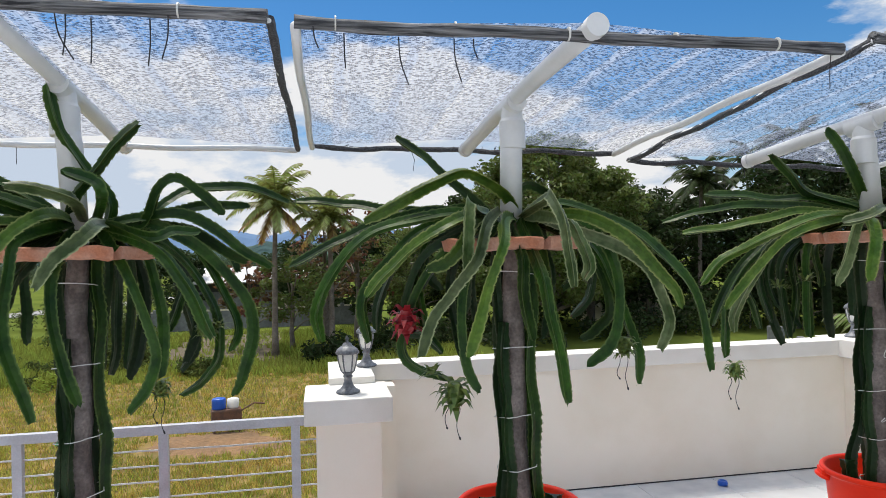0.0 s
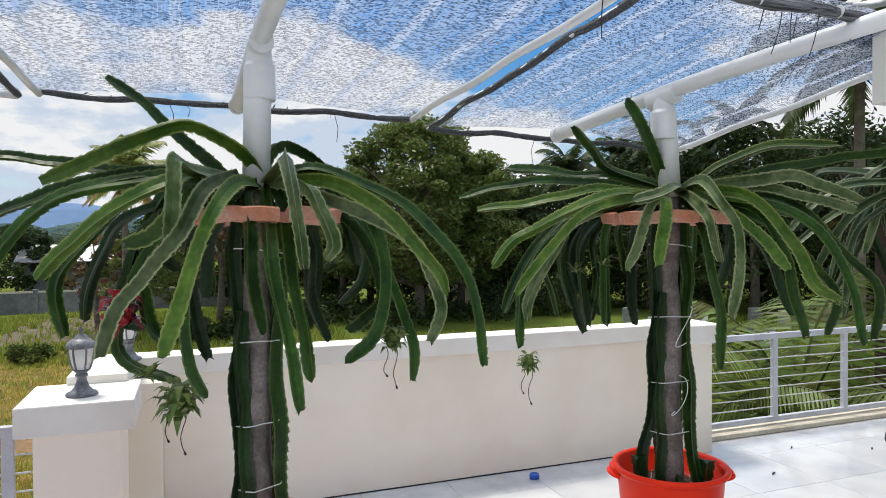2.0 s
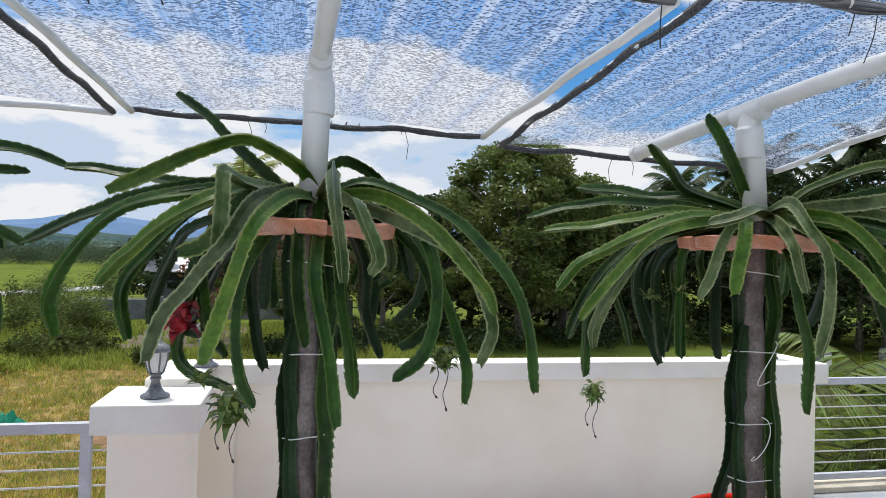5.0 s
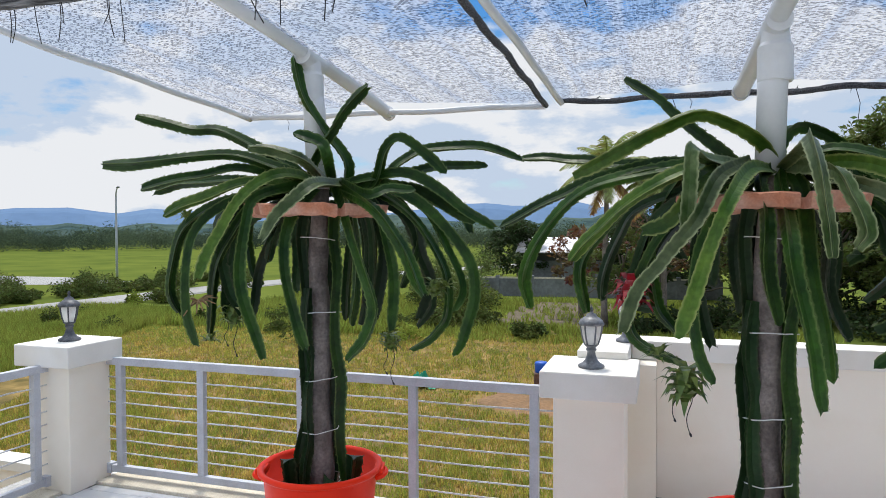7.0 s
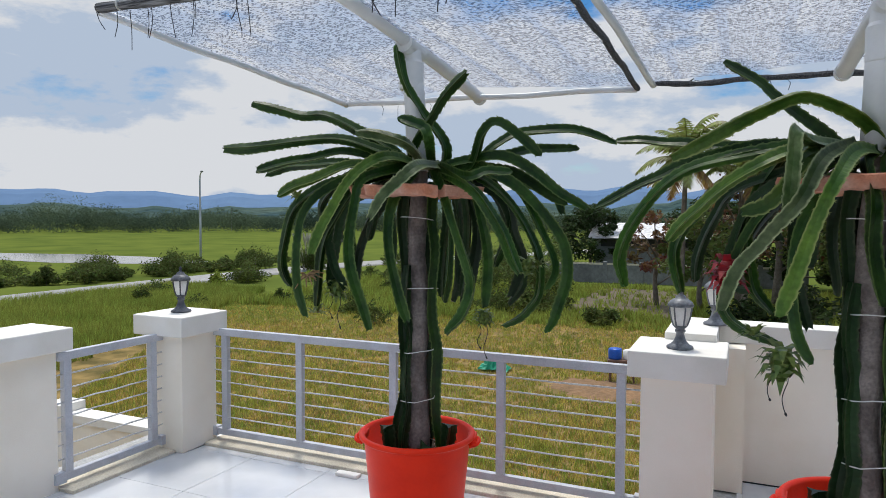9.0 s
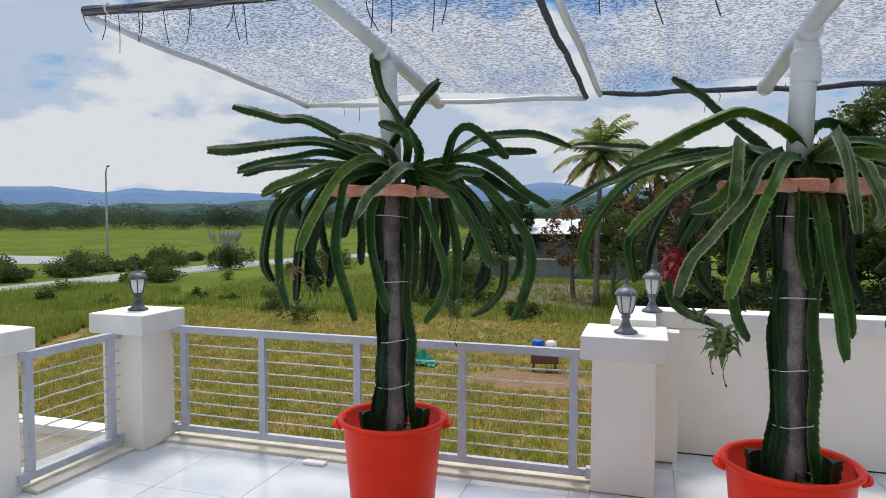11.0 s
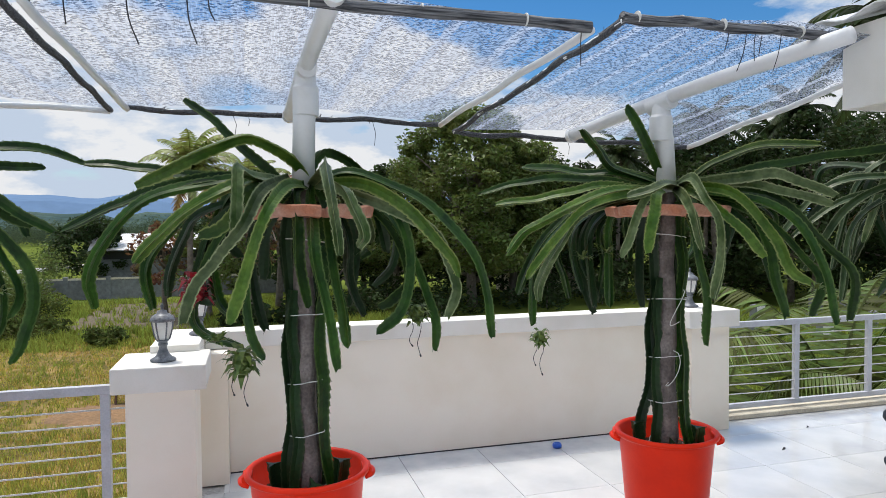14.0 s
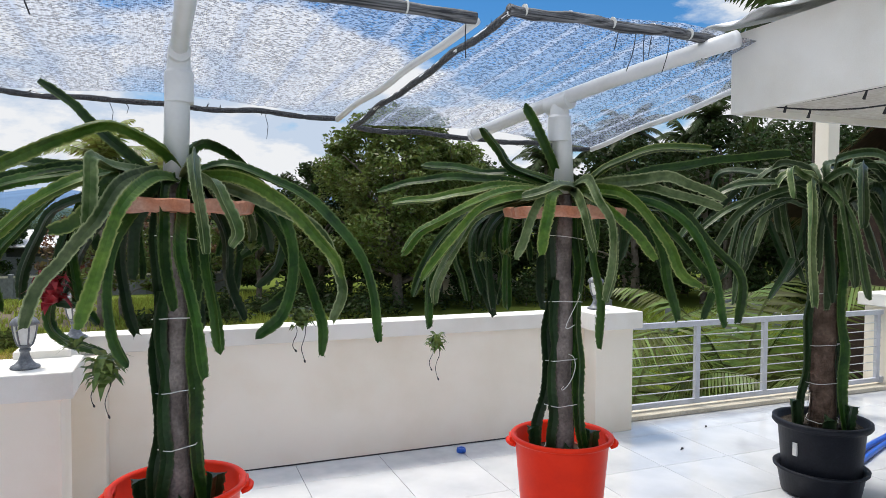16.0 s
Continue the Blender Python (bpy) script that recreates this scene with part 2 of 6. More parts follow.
# far leaves and hills: the air's haze is mixed into these blue-green colours
M_far_haze_leaf = island(mat("far_haze_leaves", (0.046, 0.072, 0.052), 0.9, spots=(0.115, 0.15, 0.085), scale=0.03, fine=0.5, spec=0.0), 0.78, 1.22, 0.015)
M_haze_hills = mat("far_haze_hills", (0.042, 0.072, 0.075), 1.0, spots=(0.09, 0.122, 0.095), scale=0.02, fine=0.09, amount=0.8, spec=0.0)
# the blue is distance haze, painted as base colour
M_haze_blue_hills = mat("distant_haze_blue_hills", (0.12, 0.19, 0.31), 1.0, spots=(0.135, 0.21, 0.33), scale=0.003, fine=0.02, amount=0.15, spec=0.0)


def net_material():
    """Knitted shade cloth: pale translucent tapes with gaps between them, rows of short dark stitches, denser bands along the cloth."""
    m = bpy.data.materials.new("knitted_shade_cloth")
    m.use_nodes = True
    n, l = m.node_tree.nodes, m.node_tree.links
    n.clear()
    out = n.new("ShaderNodeOutputMaterial")
    co = n.new("ShaderNodeTexCoord")

    def noise_at(scale, loc=(0, 0, 0), detail=2.0):
        mp = n.new("ShaderNodeMapping")
        mp.inputs["Scale"].default_value, mp.inputs["Location"].default_value = scale, loc
        nz = n.new("ShaderNodeTexNoise")
        nz.inputs["Scale"].default_value, nz.inputs["Detail"].default_value = 1.0, detail
        l.new(co.outputs["UV"], mp.inputs["Vector"])
        l.new(mp.outputs["Vector"], nz.inputs["Vector"])
        return nz

    def ramp(src, a, b, c0, c1):
        r = n.new("ShaderNodeValToRGB")
        r.color_ramp.elements[0].position, r.color_ramp.elements[1].position = a, b
        r.color_ramp.elements[0].color, r.color_ramp.elements[1].color = (*c0, 1), (*c1, 1)
        l.new(src, r.inputs["Fac"])
        return r.outputs["Color"]

    warp = noise_at((9, 9, 1), (2, 5, 0))
    bend_ = n.new("ShaderNodeVectorMath")
    bend_.operation = "MULTIPLY_ADD"
    bend_.inputs[1].default_value = (0.03, 0.03, 0.0)
    l.new(warp.outputs["Color"], bend_.inputs[0])
    l.new(co.outputs["UV"], bend_.inputs[2])
    stitch = n.new("ShaderNodeTexBrick")
    stitch.inputs["Scale"].default_value, stitch.inputs["Mortar Size"].default_value = 1.0, 0.0012
    stitch.inputs["Brick Width"].default_value, stitch.inputs["Row Height"].default_value = 0.0145, 0.0080
    stitch.inputs["Color1"].default_value, stitch.inputs["Color2"].default_value = (0, 0, 0, 1), (1, 1, 1, 1)
    stitch.inputs["Mortar"].default_value = (0.15, 0.15, 0.15, 1)
    l.new(bend_.outputs["Vector"], stitch.inputs["Vector"])
    patch = noise_at((5, 3, 1), (1, 1, 0), 4.0)
    lift = n.new("ShaderNodeMath")
    lift.operation = "MULTIPLY_ADD"
    lift.inputs[1].default_value = 0.5
    l.new(patch.outputs["Fac"], lift.inputs[0])
    l.new(stitch.outputs["Color"], lift.inputs[2])
    dash = ramp(lift.outputs["Value"], 0.72, 0.84, (0, 0, 0), (1, 1, 1))
    bands = noise_at((7.0, 0.12, 1), (0, 0, 0), 5.0)
    knit = noise_at((60, 130, 1), (3, 3, 0), 2.0)
    add = n.new("ShaderNodeMath")
    add.operation = "MULTIPLY_ADD"
    add.inputs[1].default_value = 1.1
    l.new(bands.outputs["Fac"], add.inputs[0])
    l.new(knit.outputs["Fac"], add.inputs[2])
    cloth = ramp(add.outputs["Value"], 0.90, 1.25, (0.05, 0.05, 0.05), (0.44, 0.44, 0.44))
    def wave_at(scale, a, b, gain):
        wv = n.new("ShaderNodeTexWave")
        wv.wave_type, wv.bands_direction = "BANDS", "X"
        wv.inputs["Scale"].default_value, wv.inputs["Distortion"].default_value = scale, 0.0
        l.new(bend_.outputs["Vector"], wv.inputs["Vector"])
        return ramp(wv.outputs["Fac"], a, b, (0, 0, 0), (gain, gain, gain))

    seams = n.new("ShaderNodeMixRGB")             # lengthwise seams and fine warp threads
    seams.blend_type = "ADD"
    seams.inputs["Fac"].default_value = 1.0
    l.new(wave_at(1.25, 0.90, 0.96, 0.40), seams.inputs["Color1"])
    l.new(wave_at(24.0, 0.75, 0.95, 0.16), seams.inputs["Color2"])
    dense = n.new("ShaderNodeMixRGB")
    dense.blend_type = "ADD"
    dense.inputs["Fac"].default_value = 1.0
    dense.use_clamp = True
    l.new(cloth, dense.inputs["Color1"])
    l.new(seams.outputs["Color"], dense.inputs["Color2"])
    cloth = dense.outputs["Color"]
    cover_ = n.new("ShaderNodeMixRGB")
    cover_.inputs["Color2"].default_value = (0.78, 0.78, 0.78, 1)
    l.new(dash, cover_.inputs["Fac"])
    l.new(cloth, cover_.inputs["Color1"])
    yarn = n.new("ShaderNodeMixRGB")
    yarn.inputs["Color1"].default_value, yarn.inputs["Color2"].default_value = (0.38, 0.43, 0.53, 1), (0.035, 0.045, 0.08, 1)
    l.new(dash, yarn.inputs["Fac"])
    dif, tl, tr = n.new("ShaderNodeBsdfDiffuse"), n.new("ShaderNodeBsdfTranslucent"), n.new("ShaderNodeBsdfTransparent")
    l.new(yarn.outputs["Color"], dif.inputs["Color"])
    l.new(yarn.outputs["Color"], tl.inputs["Color"])
    a, b = n.new("ShaderNodeMixShader"), n.new("ShaderNodeMixShader")
    a.inputs["Fac"].default_value = 0.7
    l.new(dif.outputs["BSDF"], a.inputs[1])
    l.new(tl.outputs["BSDF"], a.inputs[2])
    l.new(cover_.outputs["Color"], b.inputs["Fac"])
    l.new(tr.outputs["BSDF"], b.inputs[1])
    l.new(a.outputs["Shader"], b.inputs[2])
    l.new(b.outputs["Shader"], out.inputs["Surface"])
    return m


M_net = net_material()


def stem_material(name, base, pale, edge):
    """Cactus stem: green flanks, pale waxy streaks, corky rib tips with the ridge highlight painted in (by the u of the
    cross-section).
    """
    m = mat(name, base, 0.40, spots=pale, scale=9, fine=55, bump=0.3, amount=0.5, vary=0.38, dist=0.004, spec=0.24)
    n, l = m.node_tree.nodes, m.node_tree.links
    b = n["Principled BSDF"]
    src = b.inputs["Base Color"].links[0].from_socket
    uv = n.new("ShaderNodeTexCoord")
    sep = n.new("ShaderNodeSeparateXYZ")
    l.new(uv.outputs["UV"], sep.inputs["Vector"])
    # pale band on the ribs, widened to carry their highlight
    rib = n.new("ShaderNodeValToRGB")
    rib.color_ramp.elements[0].position, rib.color_ramp.elements[1].position = 0.68, 1.0
    l.new(sep.outputs["X"], rib.inputs["Fac"])
    mx = n.new("ShaderNodeMixRGB")
    mx.inputs["Color2"].default_value = (*edge, 1)
    l.new(rib.outputs["Color"], mx.inputs["Fac"])
    l.new(src, mx.inputs["Color1"])
    l.new(mx.outputs["Color"], b.inputs["Base Color"])
    return m


M_stem = stem_material("cactus_stem", (0.008, 0.034, 0.004), (0.027, 0.076, 0.008), (0.11, 0.165, 0.045))
M_stem_young = stem_material("young_cactus_stem", (0.030, 0.080, 0.007), (0.080, 0.145, 0.018), (0.25, 0.29, 0.09))
# pale stems: whitish sheen of sunlit stems painted into the colour
M_stem_sheen = stem_material("sheen_cactus_stem", (0.034, 0.068, 0.016), (0.13, 0.17, 0.075), (0.34, 0.38, 0.20))
# old climbing stems; also paints the crown's inner shade on rear stems
M_stem_old_shade = stem_material("old_and_shade_cactus_stem", (0.010, 0.030, 0.009), (0.018, 0.045, 0.013), (0.055, 0.07, 0.035))
M_stem_grey = stem_material("dusty_cactus_stem", (0.013, 0.032, 0.008), (0.040, 0.068, 0.024), (0.19, 0.22, 0.13))


# ---- building blocks ----
def obj(name, bm, material, parent=None, label="", smooth=False):
    me = bpy.data.meshes.new(name)
    bm.to_mesh(me)
    bm.free()
    me.materials.append(material)
    if smooth:
        for p in me.polygons:
            p.use_smooth = True
    ob = new(name, me)
    if parent is not None:
        ob.parent = parent
    if label:
        ob["label"] = label
    return ob


def part(name, bm, material, parent, label="", smooth=False):
    return obj(name, bm, material, parent, label, smooth)


def thing(name, x, y, z, yaw, label, category, group="", kind=""):
    ob = new(name)
    ob.matrix_world = pose(x, y, z, 0, 0, yaw)
    return tagged(ob, label, category, group, kind)


def box(x0, y0, z0, x1, y1, z1, bevel=0.0, bm=None, segs=2):
    bm = bm or bmesh.new()
    got = bmesh.ops.create_cube(bm, size=1, matrix=Matrix.LocRotScale(((x0 + x1) / 2, (y0 + y1) / 2, (z0 + z1) / 2), None, (x1 - x0, y1 - y0, z1 - z0)))
    if bevel:
        edges = list({e for v in got["verts"] for e in v.link_edges})
        bmesh.ops.bevel(bm, geom=edges, offset=bevel, segments=segs, affect="EDGES", profile=0.5)
    return bm


def lathe(profile, n=32, bm=None, at=(0, 0, 0)):
    """Turn (radius, height) pairs about z."""
    bm = bm or bmesh.new()
    rings = []
    for r, z in profile:
        rings.append([bm.verts.new((at[0] + r * math.cos(2 * math.pi * i / n), at[1] + r * math.sin(2 * math.pi * i / n), at[2] + z)) for i in range(n)])
    for a, b in zip(rings, rings[1:]):
        for i in range(n):
            bm.faces.new((a[i], a[(i + 1) % n], b[(i + 1) % n], b[i]))
    for ring, flip in ((rings[0], True), (rings[-1], False)):
        if sum((v.co - Vector((at[0], at[1], v.co.z))).length for v in ring) > 1e-4:
            bm.faces.new(ring[::-1] if flip else ring)
    return bm


def tube(points, radius, n=8, bm=None, closed=True):
    """A pipe along points; radius is a number or one for each point."""
    bm = bm or bmesh.new()
    pts = [Vector(p) for p in points]
    rad = radius if isinstance(radius, (list, tuple)) else [radius] * len(pts)
    rings, side = [], None
    for i, p in enumerate(pts):
        d = (pts[min(i + 1, len(pts) - 1)] - pts[max(i - 1, 0)]).normalized()
        if side is None:
            side = d.cross(Vector((0, 0, 1)) if abs(d.z) < 0.9 else Vector((1, 0, 0))).normalized()
        side = (side - d * side.dot(d)).normalized()
        up = d.cross(side)
        rings.append([bm.verts.new(p + (side * math.cos(2 * math.pi * k / n) + up * math.sin(2 * math.pi * k / n)) * rad[i]) for k in range(n)])
    for a, b in zip(rings, rings[1:]):
        for k in range(n):
            bm.faces.new((a[k], a[(k + 1) % n], b[(k + 1) % n], b[k]))
    if closed:
        bm.faces.new(rings[0][::-1])
        bm.faces.new(rings[-1])
    return bm


def curve_points(ctrl, n):
    """Catmull-Rom through control points."""
    c = [Vector(p) for p in ctrl]
    c = [c[0] * 2 - c[1]] + c + [c[-1] * 2 - c[-2]]
    out, spans = [], len(c) - 3
    for i in range(n + 1):
        s = min(i / n * spans, spans - 1e-6)
        k, t = int(s), s - int(s)
        p0, p1, p2, p3 = c[k:k + 4]
        out.append(0.5 * (2 * p1 + (p2 - p0) * t + (2 * p0 - 5 * p1 + 4 * p2 - p3) * t * t + (3 * p1 - p0 - 3 * p2 + p3) * t ** 3))
    return out


# ---- structure: terrace ----
GROUND = -3.3
bm = bmesh.new()
S = 4000
for q in (((-S, -S), (S, -S), (S, S), (-S, S)),):
    bm.faces.new([bm.verts.new((a, b, GROUND)) for a, b in q])


def ground_material():
    """Golden stubble by the house, a green paddy beyond, with patches of both."""
    m = mat("fields", (0.1, 0.1, 0.1), 0.95, fine=1.5, bump=0.5, dist=0.08, amount=0.45, spec=0.0)
    n, l = m.node_tree.nodes, m.node_tree.links
    b = n["Principled BSDF"]
    co = n.new("ShaderNodeTexCoord")
    sep = n.new("ShaderNodeSeparateXYZ")
    l.new(co.outputs["Object"], sep.inputs["Vector"])
    wob = n.new("ShaderNodeTexNoise")
    wob.inputs["Scale"].default_value, wob.inputs["Detail"].default_value = 0.16, 6
    l.new(co.outputs["Object"], wob.inputs["Vector"])

    def ramp(a, bb, c0, c1, src):
        r = n.new("ShaderNodeValToRGB")
        r.color_ramp.elements[0].position, r.color_ramp.elements[1].position = a, bb
        r.color_ramp.elements[0].color, r.color_ramp.elements[1].color = (*c0, 1), (*c1, 1)
        l.new(src, r.inputs["Fac"])
        return r.outputs["Color"]

    fine = n.new("ShaderNodeTexNoise")
    fine.inputs["Scale"].default_value, fine.inputs["Detail"].default_value = 1.3, 8
    l.new(co.outputs["Object"], fine.inputs["Vector"])
    gold = ramp(0.35, 0.65, (0.29, 0.205, 0.085), (0.115, 0.095, 0.04), fine.outputs["Fac"])
    green = ramp(0.3, 0.7, (0.135, 0.165, 0.034), (0.080, 0.112, 0.026), wob.outputs["Fac"])
    # distance along the plan's diagonal from the stubble to the green
    edge = n.new("ShaderNodeMath")
    edge.operation = "MULTIPLY_ADD"
    edge.inputs[1].default_value = 9.0
    dot = n.new("ShaderNodeVectorMath")
    dot.operation = "DOT_PRODUCT"
    dot.inputs[1].default_value = (-0.45, 0.89, 0)
    l.new(co.outputs["Object"], dot.inputs[0])
    l.new(wob.outputs["Fac"], edge.inputs[0])
    l.new(dot.outputs["Value"], edge.inputs[2])
    rng = n.new("ShaderNodeMapRange")
    rng.inputs["From Min"].default_value, rng.inputs["From Max"].default_value = 34, 40
    l.new(edge.outputs["Value"], rng.inputs["Value"])
    east = n.new("ShaderNodeMapRange")
    east.inputs["From Min"].default_value, east.inputs["From Max"].default_value = 3, 8
    l.new(sep.outputs["X"], east.inputs["Value"])
    big = n.new("ShaderNodeMath")
    big.operation = "MAXIMUM"
    l.new(rng.outputs["Result"], big.inputs[0])
    l.new(east.outputs["Result"], big.inputs[1])
    mx = n.new("ShaderNodeMixRGB")
    l.new(big.outputs["Value"], mx.inputs["Fac"])
    l.new(gold, mx.inputs["Color1"])
    l.new(green, mx.inputs["Color2"])
    l.new(mx.outputs["Color"], b.inputs["Base Color"])
    return m


tagged(obj("ground", bm, ground_material()), "cut golden rice field turning to green paddy", "ground", kind="structure")

WX0, WX1, WY = 0.68, 4.77, 4.58     # the long parapet
FX0, FX1, FY0 = -2.95, 9.2, -4.4
floor = tagged(obj("floor", box(0.42, 3.9, -0.22, FX1, 4.88, -0.012, 0, box(FX0 - 0.3, FY0, -0.22, FX1, 3.95, -0.0121)), M_grout), "terrace slab with joints between white glazed tiles", "floor", kind="structure")
tagged(obj("wall_house", box(FX0, FY0 + 0.3, GROUND, FX1 - 0.2, 3.85, -0.221), M_wall), "white rendered house wall under the terrace", "wall", kind="structure")

w = thing("wall_north", 0, 0, 0, 0, "long white rendered parapet wall with a thin coping band", "wall", kind="structure")
part("wall_face", box(0.83, WY, 0.0, WX1 - 0.36, WY + 0.17, 0.865), M_wall, w)
part("coping", box(WX0, WY - 0.018, 0.865, WX1 - 0.385, WY + 0.2, 0.98, 0.006), M_cap, w)
part("outer_face", box(0.9, WY + 0.02, -0.9, WX1, WY + 0.19, -0.002), M_wall, w)
w = thing("pilaster", 0, 0, 0, 0, "white rendered pilaster at the end of the parapet, topped with a lamp", "pier", kind="structure")
part("shaft", box(0.42, 4.385, 0, 0.829, 4.75, 0.862), M_wall, w)
part("top", box(0.40, 4.12, 0.864, 0.679, 4.80, 0.978, 0.005), M_cap, w)


def pier(name, x, y, shaft, cap, top, label, capx=None):
    p = thing(name, x, y, 0, 0, label, "pier", kind="structure")
    part("shaft", box(-shaft / 2, -shaft / 2, 0, shaft / 2, shaft / 2, top - 0.14, 0.006), M_wall, p)
    part("cap", box(-cap / 2, -cap / 2, top - 0.139, cap / 2, cap / 2, top, 0.008), M_cap, p, "overhanging white cap")
    return p


pier("pier_middle", 0.50, 3.925, 0.36, 0.485, 0.936, "white rendered square pier with overhanging cap")
pier("pier_corner", -2.85, 3.685, 0.33, 0.445, 0.95, "white rendered corner pier with overhanging cap")
pier("pier_east", 4.545, 4.59, 0.36, 0.47, 0.99, "white rendered pier at the parapet end, scuffed cap")
pier("pier_far_east", 8.35, 4.80, 0.30, 0.40, 0.99, "white rendered pier at the end of the railing")
w = thing("wall_west", 0, 0, 0, 0, "white rendered side parapet with thick overhanging cap", "wall", kind="structure")
part("wall_face", box(-3.10, FY0, -0.9, -2.865, 2.735, 0.84, 0.005), M_wall, w)
part("cap", box(-3.17, FY0, 0.841, -2.80, 2.80, 0.975, 0.008), M_cap, w)
tagged(obj("wall_south", box(FX0 - 0.3, FY0 - 0.2, GROUND, FX1, FY0, 1.0), M_wall), "plain white rear parapet wall", "wall", kind="structure")
tagged(obj("kerb", box(-2.684, 3.72, -0.01, 0.319, 3.93, 0.022, 0.006), M_kerb), "cream tiled kerb strip under the railing", "kerb", kind="structure")
tagged(obj("kerb", box(-2.97, 2.737, -0.01, -2.75, 3.519, 0.022, 0.006), M_kerb), "cream tiled kerb strip under the railing", "kerb", kind="structure")
tagged(obj("kerb", box(4.74, 4.64, -0.01, FX1, 4.86, 0.03, 0.006), M_kerb), "cream tiled kerb strip under the railing", "kerb", kind="structure")


def railing(x, y, yaw, length, posts, top=0.826, rods=7, group="railings"):
    r = thing("railing", x, y, 0, yaw, "grey painted steel railing with thin horizontal rods", "railing", group)
    part("top_rail", box(0, -0.022, top - 0.05, length, 0.022, top, 0.003), M_rail, r)
    part("bottom_rail", box(0, -0.02, 0.055, length, 0.02, 0.1, 0.003), M_rail, r)
    for px in posts:
        part("post", box(px - 0.024, -0.019, 0.1, px + 0.024, 0.019, top - 0.05), M_rail, r)
    for i in range(rods):
        z = 0.1 + (top - 0.15) * (i + 1) / (rods + 1)
        part("rod", tube([(k * length / 6, 0.004 * math.sin(k * 2.1 + i), z - (0.004 if k % 2 else 0)) for k in range(7)], 0.005, 6), M_rod, r)
    for px in (0, length):
        part("bracket", box(px - 0.035, -0.028, 0.045, px + 0.035, 0.028, 0.112, 0.003), M_rail, r)
    return r


railing(-2.685, 3.84, 0, 3.004, [0.10, 0.747, 1.468, 2.191, 2.891])
railing(-2.87, 2.737, 90, 0.782, [0.06, 0.70])
railing(4.727, 4.75, 0, 3.46, [0.06, 0.98, 1.81, 2.61, 3.40], top=0.82)
tagged(obj("wall_joint", box(0.83, WY - 0.003, 0.0005, 4.36, WY, 0.009), M_thread), "dark open joint at the foot of the parapet", "joint", kind="structure")

# lower terrace beyond the corner
w = thing("wall_lower_terrace", 0, 0, 0, 0, "low white wall of a lower terrace", "wall", kind="structure")
part("wall_face", box(-5.7, 4.95, GROUND, -3.2, 5.12, -0.56), M_wall, w)
part("coping", box(-5.75, 4.92, -0.559, -3.2, 5.15, -0.47, 0.005), M_cap, w)
part("end_block", box(-6.05, 4.88, GROUND, -5.76, 5.17, -0.38, 0.006), M_cap, w)

# ---- lamps on the piers ----
def pier_lamp(x, y, z, metal, label, yaw=0.0):
    g = thing("pier_lamp", x, y, z, yaw, label, "lamp", "pier lamps")
    g.scale = (1.06, 1.06, 1.06)
    part("foot", lathe([(0.062, 0), (0.066, 0.006), (0.062, 0.014), (0.045, 0.022), (0.03, 0.04), (0.022, 0.062), (0.019, 0.08), (0.026, 0.086), (0.026, 0.094), (0.02, 0.098), (0.03, 0.108), (0.036, 0.115)], 20), metal, g, smooth=True)
    part("glass", lathe([(0.031, 0.116), (0.042, 0.15), (0.05, 0.195), (0.05, 0.212)], 6), M_frost, g, "frosted glass panes")
    for i in range(6):
        a = math.pi / 3 * i
        part("rib", tube([(r * math.cos(a), r * math.sin(a), h) for r, h in ((0.033, 0.115), (0.044, 0.15), (0.052, 0.195), (0.052, 0.214))], 0.0045, 5), metal, g)
    part("roof", lathe([(0.062, 0.212), (0.064, 0.22), (0.056, 0.236), (0.038, 0.25), (0.026, 0.256), (0.024, 0.266), (0.008, 0.274), (0.007, 0.286), (0.011, 0.292), (0.005, 0.303), (0.0, 0.312)], 18), metal, g, smooth=True)
    return g


pier_lamp(0.505, 3.86, 0.936, M_silver, "weathered grey lantern lamp with frosted panes on a white pier")
pier_lamp(0.655, 4.52, 0.978, M_silver, "weathered grey lantern lamp with frosted panes on the parapet end", 20)
pier_lamp(-2.85, 3.685, 0.95, M_iron, "dark iron lantern lamp with frosted panes on the corner pier", 10)
pier_lamp(4.50, 4.62, 0.99, M_silver, "weathered grey lantern lamp with frosted panes on the end pier", 5)


# ---- buckets and pots ----
def red_bucket(x, y, yaw, wide):
    b = thing("red_bucket", x, y, 0, yaw, "glossy red plastic tub full of soil on the tiles", "tub", "red tubs")
    b.scale = (wide, wide, 1.0)
    part("body", lathe([(0.0, 0.0), (0.182, 0.0), (0.19, 0.006), (0.197, 0.05), (0.227, 0.40), (0.239, 0.535), (0.241, 0.55), (0.256, 0.552), (0.263, 0.56), (0.263, 0.572), (0.257, 0.578), (0.245, 0.578), (0.235, 0.565), (0.227, 0.45), (0.0, 0.449)], 56), M_red, b, smooth=True)
    for s in (-1, 1):
        bm = tube(curve_points([(s * 0.24, -0.05, 0.525), (s * 0.268, -0.045, 0.535), (s * 0.279, 0, 0.538), (s * 0.268, 0.045, 0.535), (s * 0.24, 0.05, 0.525)], 10), 0.011, 8)
        box(s * 0.25 - 0.02, -0.05, 0.532, s * 0.25 + 0.02, 0.05, 0.568, 0.006, bm)
        part("lug", bm, M_red, b, smooth=True)
    return b


